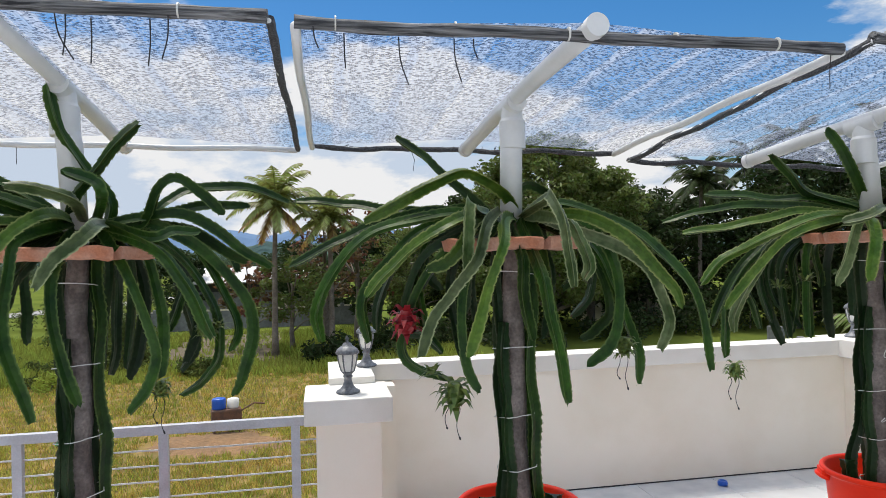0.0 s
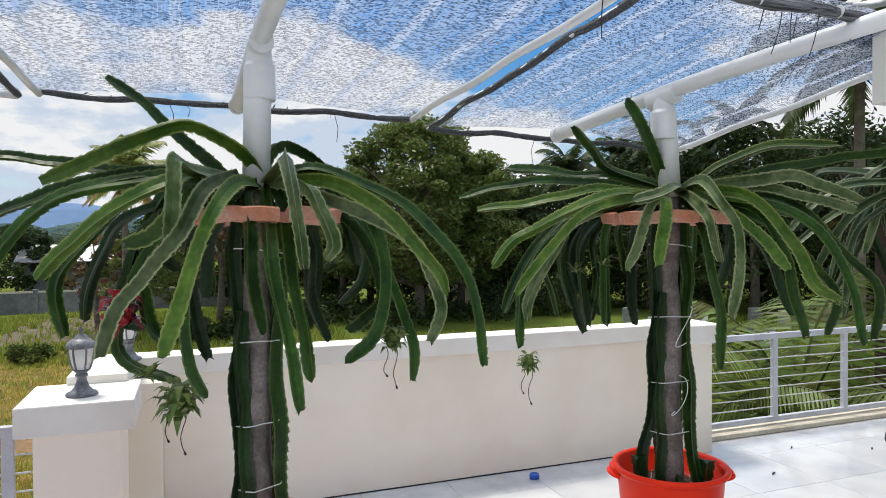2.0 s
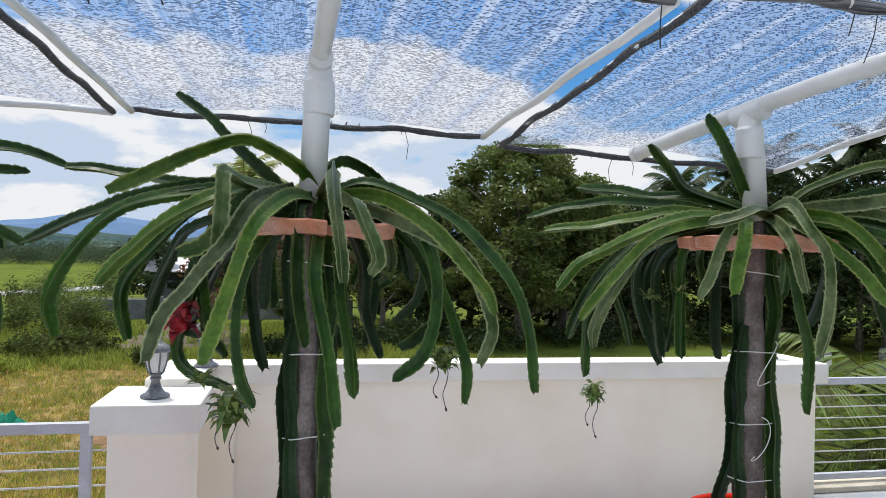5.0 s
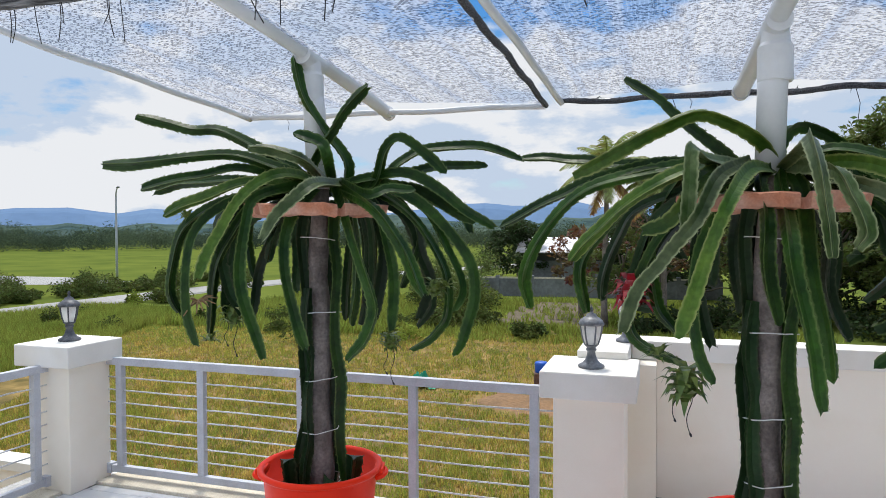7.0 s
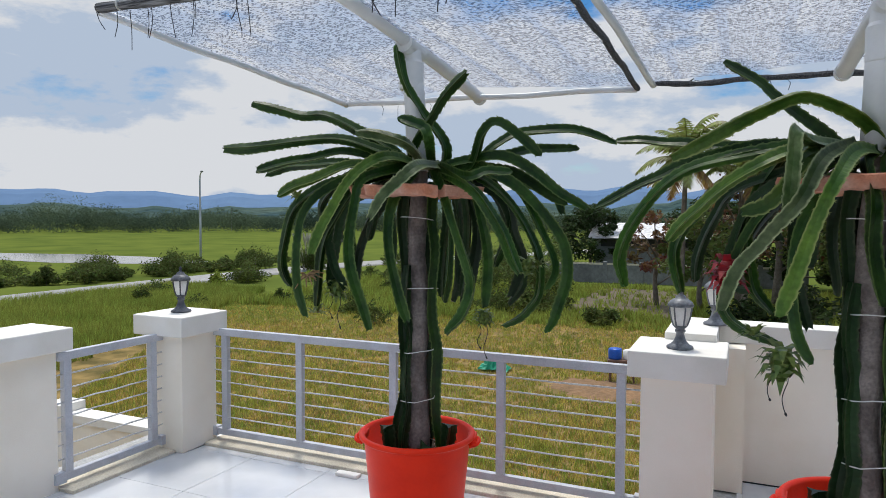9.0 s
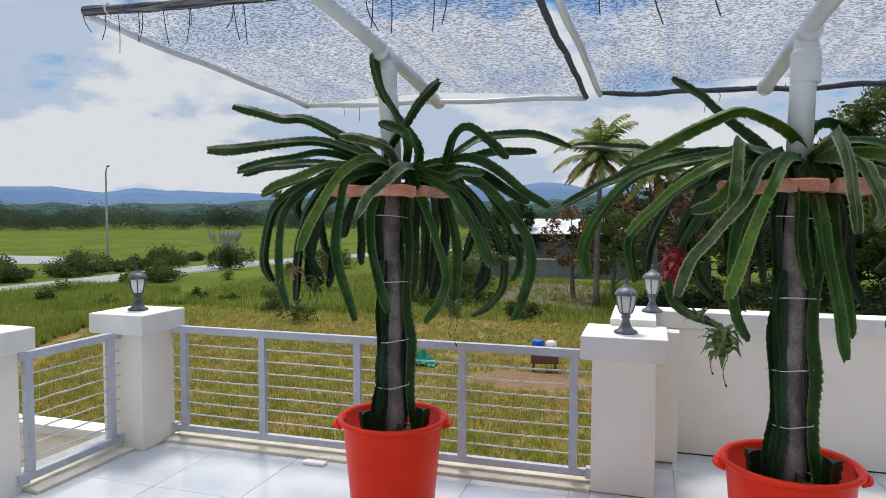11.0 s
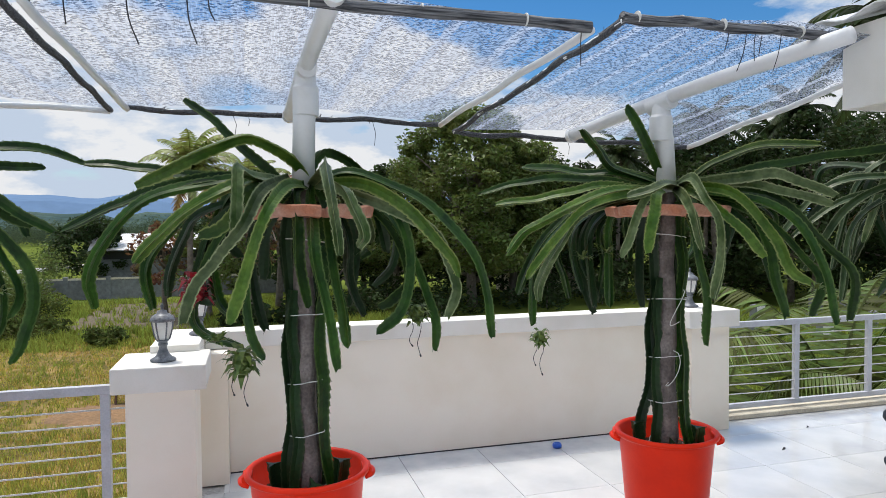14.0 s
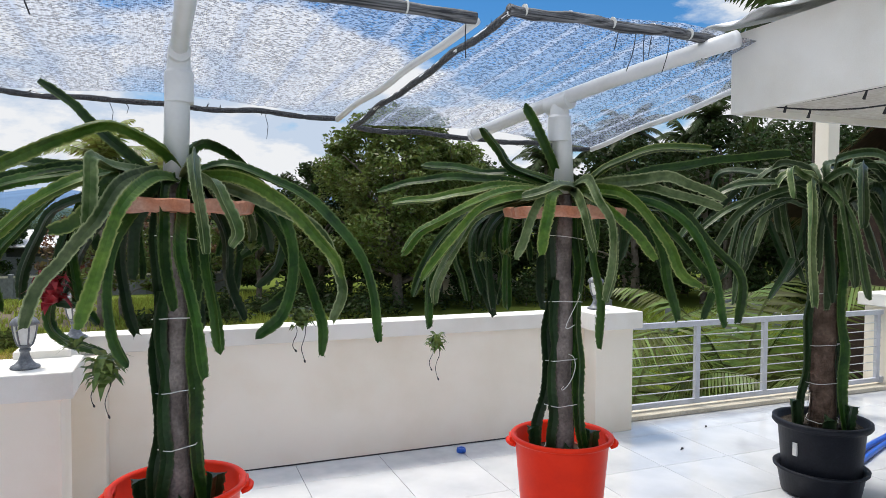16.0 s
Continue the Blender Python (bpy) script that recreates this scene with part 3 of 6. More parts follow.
def rough_disc(r, z, seed, bump=0.014):
    bm = bmesh.new()
    mid = bm.verts.new((0, 0, z + 0.01))
    rings, n = [], 24
    for k in range(1, 6):
        rings.append([bm.verts.new((r * k / 5 * math.cos(2 * math.pi * i / n), r * k / 5 * math.sin(2 * math.pi * i / n), z + bump * noise.noise((k * 1.3 + seed, i * 0.8, seed * 2.1)))) for i in range(n)])
    for i in range(n):
        bm.faces.new((mid, rings[0][i], rings[0][(i + 1) % n]))
        for a, b in zip(rings, rings[1:]):
            bm.faces.new((a[i], b[i], b[(i + 1) % n], a[(i + 1) % n]))
    return bm


def stem_mesh(path, width, seed, tip=True, twist=1.0):
    """A three-winged cactus stem with scalloped ribs along a path."""
    rng = random.Random(seed)
    bm = bmesh.new()
    uvl = bm.loops.layers.uv.new("UVMap")
    length = sum((b - a).length for a, b in zip(path, path[1:]))
    n, side, rings, u = len(path), None, [], {}
    turn0, pitch = -math.pi / 2 + rng.uniform(-0.5, 0.5), rng.uniform(0.032, 0.042)
    run, notch = 0.0, 0
    for i, p in enumerate(path):
        if i:
            run += (p - path[i - 1]).length
        d = (path[min(i + 1, n - 1)] - path[max(i - 1, 0)]).normalized()
        if side is None:
            side = d.cross(Vector((0, 0, 1)) if abs(d.z) < 0.95 else Vector((1, 0, 0))).normalized()
        side = (side - d * side.dot(d)).normalized()
        up = d.cross(side)
        f = run / length
        swell = 0.85 + 0.15 * min(1, f / 0.12)
        if tip:
            swell *= 1.0 - 0.42 * ((f - 0.90) / 0.10) ** 2 if f > 0.90 else 1.0
        swell *= 1 + 0.10 * math.sin(run * 9 + seed)
        tooth = abs(((run / pitch) % 1.0) - 0.5) * 2
        ring = []
        for k in range(6):
            a = turn0 + twist * f * 0.5 + k * math.pi / 3
            wing = k % 2 == 0
            r = width * 0.5 * swell * ((0.83 + 0.17 * (1 - tooth ** 2)) * 1.2 if wing else 0.30)
            torn = d * rng.uniform(-0.016, 0.012) if tip and i == n - 1 else Vector()      # blunt, torn tips
            v = bm.verts.new(p + torn + (side * math.cos(a) + up * math.sin(a)) * r)
            u[v] = (1.0 if wing else 0.0, run)
            ring.append(v)
        rings.append(ring)
        if int(run / pitch) != notch:                 # a tuft of pale spines in each notch
            notch = int(run / pitch)
            for k in (0, 2, 4):
                o = (ring[k].co - p).normalized()
                for s_ in (-1, 1):
                    vs = [bm.verts.new(q) for q in (ring[k].co - d * 0.002, ring[k].co + d * 0.002, ring[k].co + o * 0.007 + d * 0.005 * s_)]
                    for v in vs:
                        u[v] = (1.0, run)
                    bm.faces.new(vs)
    for a, b in zip(rings, rings[1:]):
        for k in range(6):
            bm.faces.new((a[k], a[(k + 1) % 6], b[(k + 1) % 6], b[k]))
    bm.faces.new(rings[0][::-1])
    bm.faces.new(rings[-1])
    for f in bm.faces:
        for lp in f.loops:
            lp[uvl].uv = u[lp.vert]
    return bm


SEED = [0]


def bend(plant, u1, v1, u2, v2, u3, v3, w):
    """One arching stem of a plant: it leaves the ring, passes two bends and ends at (u3, v3), w away from the front."""
    SEED[0] += 1
    rng = random.Random(SEED[0])
    span = math.hypot(u1, w * 0.35) + 1e-6
    start = (0.07 * u1 / span, 0.07 * w * 0.35 / span, -0.03 + rng.uniform(0, 0.05))
    lift = max(v1, 0.02)
    ctrl = [start, (u1 * 0.55, w * 0.2, lift * 0.75), (u1, w * 0.38, v1), (u2, w * 0.75, v2), (u3, w, v3)]
    if math.hypot(u1, v1) < 0.12:
        del ctrl[1]
    length = sum((Vector(b) - Vector(a)).length for a, b in zip(ctrl, ctrl[1:]))
    path = curve_points(ctrl, max(24, int(length / 0.0095)))
    sway = Vector((rng.uniform(-1, 1), rng.uniform(-1, 1), 0)) * (0.045 if v3 < -0.25 else 0.015)
    path = [p + sway * math.sin(math.pi * i / (len(path) - 1)) ** 2 * math.sin(1.5 + 3.0 * i / len(path)) for i, p in enumerate(path)]
    path = [p + Vector((0.006 * math.sin(i * 0.14 + SEED[0]), 0.006 * math.cos(i * 0.11), 0)) for i, p in enumerate(path)]
    style = rng.random()
    choice = M_stem_grey if style < 0.62 else M_stem_sheen if style < 0.72 else M_stem_old_shade
    return part("stem", stem_mesh(path, rng.uniform(0.040, 0.055), SEED[0]), choice, plant, smooth=False)


TONES = (M_stem, M_stem_young, M_stem_sheen, M_stem_old_shade)


def arch(plant, tone, *way):
    """One long stem of a plant: from its root by the post over its bends to the tip."""
    SEED[0] += 1
    rng = random.Random(SEED[0])
    length = sum((Vector(b) - Vector(a)).length for a, b in zip(way, way[1:]))
    path = curve_points(way, max(24, int(length / 0.0095)))
    path = [p + Vector((0.005 * math.sin(i * 0.13 + SEED[0]), 0.006 * math.cos(i * 0.11), 0.003 * math.sin(i * 0.21 + SEED[0]))) for i, p in enumerate(path)]
    return part("stem", stem_mesh(path, rng.uniform(0.043, 0.055), SEED[0]), TONES[tone], plant)


def withered_flower(plant, u, w, v):
    """A shrivelled brown flower hanging among the stems."""
    rng = random.Random(4)
    bm = bmesh.new()
    for i in range(14):
        a = i * 2.4
        o = Vector((math.cos(a), math.sin(a), rng.uniform(-0.8, 0.3))) * rng.uniform(0.04, 0.10)
        tube([(0, 0, 0), o * 0.5 + Vector((0, 0, 0.012)), o], [0.006, 0.005, 0.002], 5, bm)
    f = part("withered_flower", bm, M_dry, plant, "shrivelled brown flower")
    f.location = (u, w, v)
    return f


def fruit(plant, u, w, v, tail=True, ripe=False, size=1.0):
    """A scaly fruit, or the withered flower bud that comes before it, hanging from a stem tip."""
    SEED[0] += 1
    rng = random.Random(SEED[0])
    f = part("fruit", lathe([(0.0, 0.045 * size), (0.018 * size, 0.04 * size), (0.033 * size, 0.012 * size), (0.034 * size, -0.012 * size), (0.024 * size, -0.042 * size), (0.0, -0.055 * size)], 12), M_ripe if ripe else M_fruit, plant, "ripe red scaly fruit" if ripe else "green scaly young fruit", smooth=True)
    f.location = (u, w, v)
    bm = bmesh.new()
    for i in range(38):
        a, h = i * 2.4, 0.045 - 0.095 * i / 38
        r = 0.033 * (1 - (h / 0.06) ** 2 * 0.7) * size
        p = Vector((r * math.cos(a), r * math.sin(a), h * size))
        o = Vector((math.cos(a), math.sin(a), rng.uniform(-0.9, 0.5))).normalized() * rng.uniform(0.026, 0.048) * size
        s = Vector((-math.sin(a), math.cos(a), 0)) * 0.014 * size
        o *= 1.35
        mid = p + o * 0.55 + Vector((0, 0, 0.010 * size))
        vs = [bm.verts.new(q) for q in (p - s, p + s, mid + s * 0.75, mid - s * 0.75, p + o - Vector((0, 0, rng.uniform(0.0, 0.018) * size)))]
        bm.faces.new(vs[:4])
        bm.faces.new((vs[3], vs[2], vs[4]))
    part("scale_coat", bm, M_ripe if ripe else M_fruit, f)
    if tail:
        for x0 in (0.01 * size, -0.03 * size):
            bm = tube(curve_points([(x0 + 0.010 * math.sin(k * 1.3 + rng.random()), 0.008 * math.cos(k), -0.04 - 0.034 * k * (1 if x0 > 0 else 0.7)) for k in range(6)], 20), [0.0018] * 19 + [0.005, 0.003], 5)
            part("dry_flower", bm, M_thread, f, "thin dry flower thread")
    return f


def bud(plant, u, w, v):
    """A spread rosette of a spent flower on a stem."""
    SEED[0] += 1
    rng = random.Random(SEED[0])
    bm = bmesh.new()
    for i in range(22):
        a = rng.uniform(0, 6.28)
        o = Vector((math.cos(a), math.sin(a), rng.uniform(-0.4, 0.9))).normalized()
        s = Vector((-math.sin(a), math.cos(a), 0)) * 0.007
        ln = rng.uniform(0.05, 0.085)
        pts = [o * 0.008, o * ln * 0.6 + Vector((0, 0, 0.012)), o * ln]
        vs = [bm.verts.new(q) for q in (pts[0] - s, pts[0] + s, pts[1] + s, pts[1] - s, pts[2])]
        bm.faces.new(vs[:4])
        bm.faces.new((vs[3], vs[2], vs[4]))
    b = part("spent_flower", bm, M_fruit, plant, "yellow-green spent flower rosette")
    b.location = (u, w, v)
    return b


def plant_at(x, y, ring, yaw, label, soil=0.45, soil_r=0.224, grey=False):
    """A dragon fruit vine on its post: post, ring of clay pieces, climbing stems and ties. Local z 0 is the ring's top."""
    p = thing("dragon_fruit_plant", x, y, ring, yaw, label, "plant", "dragon fruit plants")
    rng = random.Random(int(x * 100))
    low = soil - ring
    part("soil", rough_disc(soil_r, low + 0.012, x), M_soil, p, "dark potting soil")
    pts = [(0.008 * math.sin(k * 1.1), 0.006 * math.cos(k * 1.7), low + (0.05 - low) * k / 14) for k in range(15)]
    part("post", tube(pts, [(0.074 if grey else 0.057 - 0.001 * k) + 0.003 * math.sin(k * 2.3) for k in range(15)], 16), M_bark if grey else M_post, p, "rough grey-brown post", smooth=True)
    if grey:
        bm = bmesh.new()
        for i in range(260):
            a, z0, ln = rng.uniform(0, 6.28), rng.uniform(low + 0.05, 0.0), rng.uniform(0.05, 0.2)
            d, e = Vector((math.cos(a), math.sin(a), 0)), Vector((-math.sin(a), math.cos(a), 0)) * rng.uniform(0.0025, 0.006)
            r0, r1 = 0.073, 0.078 + rng.random() ** 3 * 0.03
            bm.faces.new([bm.verts.new(v) for v in (d * r0 + e + Vector((0, 0, z0)), d * r0 - e + Vector((0, 0, z0)), d * r1 + e * rng.uniform(-3, 3) + Vector((0, 0, z0 - ln)))])
        part("fibre_coat", bm, M_bark, p, "loose brown bark fibres")
    if not grey:
        for i in range(5):
            a0, a1 = i * 1.2566 + 0.05, (i + 1) * 1.2566 - 0.05
            bm = bmesh.new()
            rows = []
            for k in range(7):
                a = a0 + (a1 - a0) * k / 6
                c, s = math.cos(a), math.sin(a)
                wob = 0.012 * noise.noise((i * 3.1, k * 0.7, x))
                rows.append([bm.verts.new((r * c, r * s, z + wob)) for r, z in ((0.09, -0.060), (0.27 + wob, -0.078), (0.312 + wob, -0.072), (0.322 + wob * 2, -0.028 + wob), (0.302, -0.022), (0.27, -0.044), (0.09, -0.035))])
            for a, b in zip(rows, rows[1:]):
                for k in range(7):
                    bm.faces.new((a[k], b[k], b[(k + 1) % 7], a[(k + 1) % 7]))
            bm.faces.new(rows[0])
            bm.faces.new(rows[-1][::-1])
            part("clay_piece", bm, M_clay, p, "broken terracotta rim piece")
    wide = 0.07 if x > 2 and not grey else 0.028
    for i, (a, top) in enumerate(((3.45, 0.0), (5.85, 0.0), (2.2, 0.0), (0.9, 0.0), (3.95, -0.40), (1.6, 0.0))):
        if grey and i in (2, 4, 5):
            continue
        r = (0.082 if grey else 0.066) + 0.01 * rng.random()
        ctrl = []
        for k in range(9):
            f = k / 8
            rr = r + (wide if i < 2 else 0.012) * max(0.0, 1 - f * 2.6) + 0.013 * math.sin(k * 2.1 + i * 1.7) + 0.006
            aa = a + 0.22 * math.sin(f * 5.2 + i * 1.3 + x) * (1 if i != 4 else 0.4)
            ctrl.append((rr * math.cos(aa), rr * math.sin(aa), low + 0.02 + (top - low - 0.02) * f))
        part("climbing_stem", stem_mesh(curve_points(ctrl, 110), rng.uniform(0.050, 0.064), i + int(x * 7), False, 0.6), M_stem_old_shade if i != 1 else M_stem, p, "dark old climbing stem")
    for i, z in enumerate((low + 0.06, low + 0.30, low + 0.53, -0.52, -0.18)):
        pts = [((0.092 + 0.008 * math.sin(k * 2 + i)) * math.cos(k * math.pi / 9), (0.092 + 0.008 * math.sin(k * 2 + i)) * math.sin(k * math.pi / 9), z + 0.012 * math.sin(k * math.pi / 9 + i)) for k in range(19)]
        part("tie", tube(pts, 0.0024, 5, closed=False), M_tie, p, "thin white tie wire")
    for i, z in enumerate((low + 0.53, -0.5) if x > 2 and not grey else ()):
        pts = [(0.02 * i + 0.03 + 0.035 * math.sin(k * 0.8 + i), -0.098 - 0.012 * math.sin(k), z - 0.02 * k + 0.05 * math.sin(k * 0.8 + 1)) for k in range(8)]
        part("tie_end", tube(curve_points(pts, 30), 0.0022, 5), M_tie, p, "loose looped end of white wire")
    for i, a in enumerate((3.5, 5.9, 4.9)):
        path = curve_points([(0.15 * math.cos(a), 0.15 * math.sin(a), low), (0.155 * math.cos(a), 0.155 * math.sin(a), low + 0.08), (0.165 * math.cos(a), 0.165 * math.sin(a), low + (0.17 if i < 2 else 0.1))], 14)
        part("cut_stub", stem_mesh(path, 0.075, i + 5, False, 0.2), M_stem_old_shade, p, "short cut stem stub in the soil")
    return p


RING = 1.80
POTS = [(-0.65, 3.03), (1.228, 2.93), (3.13, 2.93)]
for (x, y), a, wide in zip(POTS, (18, -4, -25), (1.09, 1.08, 1.03)):
    red_bucket(x, y, a, wide)
plant_a = plant_at(*POTS[0], RING, 28, "dragon fruit plant arching over a clay ring in red tub")
plant_b = plant_at(*POTS[1], RING, -6, "dragon fruit plant with long drooping fruiting stems in red tub")
plant_c = plant_at(*POTS[2], RING, -32, "dragon fruit plant with spreading stems and climbing canes in tub")
arch(plant_b, 0, (-0.11, 0, 0.09), (-0.21, 0.01, 0.19), (-0.33, 0.03, 0.3), (-0.4, 0.03, 0.37), (-0.52, 0.03, 0.45))
arch(plant_b, 1, (0.01, -0.03, 0.11), (-0.03, -0.06, 0.18), (-0.12, -0.1, 0.23), (-0.24, -0.15, 0.27), (-0.37, -0.2, 0.21), (-0.51, -0.22, 0.14), (-0.66, -0.22, 0.06))
arch(plant_b, 0, (-0.12, 0.01, 0.08), (-0.55, 0.17, 0.13), (-0.77, 0.25, 0.17), (-1.01, 0.25, 0.19))
arch(plant_b, 0, (-0.11, -0.01, 0.1), (-0.41, -0.06, 0.1), (-0.63, -0.09, 0.04), (-0.78, -0.1, -0.02), (-0.98, -0.1, -0.12))
arch(plant_b, 0, (-0.11, -0.02, 0.09), (-0.32, -0.06, 0.09), (-0.56, -0.1, 0.04), (-0.72, -0.14, -0.05), (-0.83, -0.15, -0.2), (-0.87, -0.15, -0.33), (-0.86, -0.15, -0.44))
arch(plant_b, 1, (-0.12, -0.03, 0.09), (-0.29, -0.28, 0.05), (-0.46, -0.3, -0.06), (-0.58, -0.3, -0.16), (-0.65, -0.3, -0.25))
arch(plant_b, 0, (-0.12, 0, 0.09), (-0.33, 0, 0.06), (-0.48, 0, -0.03), (-0.61, 0, -0.16), (-0.68, -0, -0.29), (-0.66, -0, -0.48))
arch(plant_b, 3, (-0.12, 0.02, 0.06), (-0.44, 0.1, -0.04), (-0.56, 0.15, -0.16), (-0.61, 0.15, -0.3), (-0.63, 0.15, -0.44))
arch(plant_b, 2, (-0.11, -0.04, 0.09), (-0.2, -0.27, 0.1), (-0.24, -0.4, 0.11), (-0.25, -0.4, 0.04), (-0.25, -0.4, -0.08), (-0.25, -0.4, -0.17))
arch(plant_b, 1, (-0.12, -0.03, 0.09), (-0.2, -0.26, 0.04), (-0.27, -0.3, -0.06), (-0.34, -0.3, -0.13), (-0.4, -0.3, -0.15))
arch(plant_b, 2, (-0.06, -0.05, 0.11), (-0.17, -0.32, 0.02), (-0.23, -0.45, -0.13), (-0.32, -0.45, -0.24), (-0.4, -0.45, -0.34), (-0.44, -0.45, -0.48))
arch(plant_b, 1, (-0, -0.06, 0.07), (-0.08, -0.24, 0.05), (-0.12, -0.5, -0.06), (-0.19, -0.5, -0.22), (-0.23, -0.5, -0.37), (-0.26, -0.5, -0.48))
arch(plant_b, 0, (-0.06, -0.01, 0.05), (-0.14, -0.03, -0.04), (-0.22, -0.06, -0.21), (-0.25, -0.1, -0.41), (-0.23, -0.1, -0.57), (-0.17, -0.1, -0.69))
arch(plant_b, 0, (-0.12, 0.01, 0.05), (-0.33, 0.05, -0.11), (-0.47, 0.09, -0.34), (-0.51, 0.1, -0.52), (-0.43, 0.1, -0.62), (-0.3, 0.1, -0.67))
arch(plant_b, 3, (-0.06, 0.02, 0.05), (-0.14, 0.11, -0.06), (-0.19, 0.18, -0.17), (-0.2, 0.2, -0.36))
arch(plant_b, 0, (0.01, -0.04, 0.08), (-0.03, -0.14, 0.03), (-0.02, -0.33, -0.11), (-0.01, -0.33, -0.26), (0.02, -0.33, -0.45))
arch(plant_b, 0, (0.04, -0.05, 0.07), (0.03, -0.15, -0.01), (0.05, -0.42, -0.2), (0.08, -0.42, -0.36), (0.11, -0.42, -0.55), (0.14, -0.42, -0.69))
arch(plant_b, 2, (0.04, -0.06, 0.08), (0.09, -0.29, 0.13), (0.1, -0.36, 0.14), (0.12, -0.5, 0.03), (0.13, -0.5, -0.09), (0.15, -0.5, -0.23))
arch(plant_b, 0, (0.05, -0.03, 0.08), (0.11, -0.08, -0.04), (0.14, -0.18, -0.31), (0.16, -0.22, -0.46), (0.19, -0.22, -0.63))
arch(plant_b, 2, (0.06, -0.04, 0.08), (0.17, -0.34, 0.04), (0.22, -0.37, -0.05), (0.25, -0.37, -0.14), (0.23, -0.37, -0.2))
arch(plant_b, 0, (0.06, -0.02, 0.09), (0.2, -0.05, 0.13), (0.39, -0.1, 0.07), (0.59, -0.15, -0.05), (0.73, -0.2, -0.23), (0.81, -0.2, -0.43), (0.83, -0.2, -0.62))
arch(plant_b, 1, (0.06, -0.04, 0.08), (0.24, -0.22, 0.07), (0.39, -0.3, -0), (0.51, -0.3, -0.1), (0.62, -0.3, -0.23), (0.66, -0.3, -0.33))
arch(plant_b, 2, (0.12, -0.01, 0.08), (0.54, -0.07, -0.11), (0.66, -0.1, -0.28), (0.69, -0.1, -0.41), (0.65, -0.1, -0.54))
arch(plant_b, 0, (0.09, -0.01, 0.09), (0.29, -0.02, 0.07), (0.42, -0.03, -0.05), (0.48, -0.04, -0.2), (0.47, -0.05, -0.39), (0.43, -0.05, -0.52), (0.33, -0.05, -0.61))
arch(plant_b, 0, (0.11, 0.01, 0.08), (0.38, 0.05, -0.05), (0.51, 0.09, -0.27), (0.57, 0.1, -0.45), (0.62, 0.1, -0.58), (0.61, 0.1, -0.72))
arch(plant_b, 0, (0.11, 0.02, 0.07), (0.34, 0.08, -0.05), (0.45, 0.13, -0.2), (0.49, 0.15, -0.38), (0.42, 0.15, -0.47), (0.35, 0.15, -0.51))
arch(plant_b, 0, (0.03, 0.02, 0.11), (0.04, 0.08, 0.18), (0.1, 0.14, 0.24), (0.2, 0.2, 0.21), (0.28, 0.2, 0.15))
arch(plant_b, 2, (0.07, 0.01, 0.08), (0.25, 0.08, -0), (0.3, 0.1, -0.12), (0.3, 0.1, -0.2))
arch(plant_b, 3, (0.07, 0.01, 0.07), (0.29, 0.08, -0), (0.35, 0.1, -0.11), (0.39, 0.1, -0.24))
arch(plant_b, 3, (0.09, 0.02, 0.06), (0.19, 0.1, -0.16), (0.21, 0.15, -0.37), (0.27, 0.15, -0.56))
arch(plant_b, 3, (-0.09, 0.02, 0.06), (-0.26, 0.11, -0.06), (-0.41, 0.2, -0.25), (-0.49, 0.2, -0.44))
arch(plant_b, 3, (-0.11, 0.01, 0.06), (-0.36, 0.07, -0.06), (-0.47, 0.11, -0.25), (-0.51, 0.12, -0.42), (-0.38, 0.12, -0.46))
arch(plant_a, 0, (0.12, -0, 0.07), (0.13, -0.02, 0.19), (0.02, -0.04, 0.33), (-0.07, -0.05, 0.48), (-0.1, -0.05, 0.64))
arch(plant_a, 0, (-0.04, -0.02, 0.07), (-0.02, -0.06, 0.17), (0.05, -0.11, 0.28), (0.11, -0.15, 0.39), (0.22, -0.15, 0.5))
arch(plant_a, 0, (0.07, -0.04, 0.09), (0.04, -0.3, 0.17), (0, -0.3, 0.23), (-0.09, -0.3, 0.26))
arch(plant_a, 2, (0.04, -0.04, 0.09), (-0.06, -0.3, 0.15), (-0.16, -0.3, 0.19), (-0.27, -0.3, 0.2))
arch(plant_a, 0, (-0.04, -0, 0.09), (-0.22, -0, 0.21), (-0.43, -0, 0.31), (-0.59, -0, 0.32), (-0.78, -0, 0.37))
arch(plant_a, 0, (-0.04, -0.01, 0.09), (-0.19, -0.04, 0.15), (-0.42, -0.07, 0.2), (-0.68, -0.1, 0.16), (-0.9, -0.1, 0.14))
arch(plant_a, 0, (-0.07, -0, 0.09), (-0.32, -0, 0.14), (-0.54, -0, 0.11), (-0.77, -0, 0.05))
arch(plant_a, 0, (-0.07, 0.02, 0.08), (-0.39, 0.15, 0.1), (-0.62, 0.2, 0.09), (-0.76, 0.2, 0.05))
arch(plant_a, 1, (-0.07, -0.02, 0.08), (-0.32, -0.1, 0.07), (-0.52, -0.15, -0.01), (-0.64, -0.15, -0.07))
arch(plant_a, 0, (-0.07, -0.01, 0.07), (-0.43, -0.03, -0.02), (-0.57, -0.04, -0.11), (-0.63, -0.05, -0.27), (-0.65, -0.05, -0.4), (-0.6, -0.05, -0.5))
arch(plant_a, 0, (-0.05, -0.01, 0.07), (-0.37, -0.05, 0), (-0.52, -0.08, -0.13), (-0.57, -0.1, -0.29), (-0.56, -0.1, -0.47), (-0.53, -0.1, -0.64))
arch(plant_a, 1, (-0.03, -0.05, 0.09), (-0.18, -0.31, 0.09), (-0.32, -0.4, -0.04), (-0.41, -0.4, -0.19), (-0.46, -0.4, -0.33))
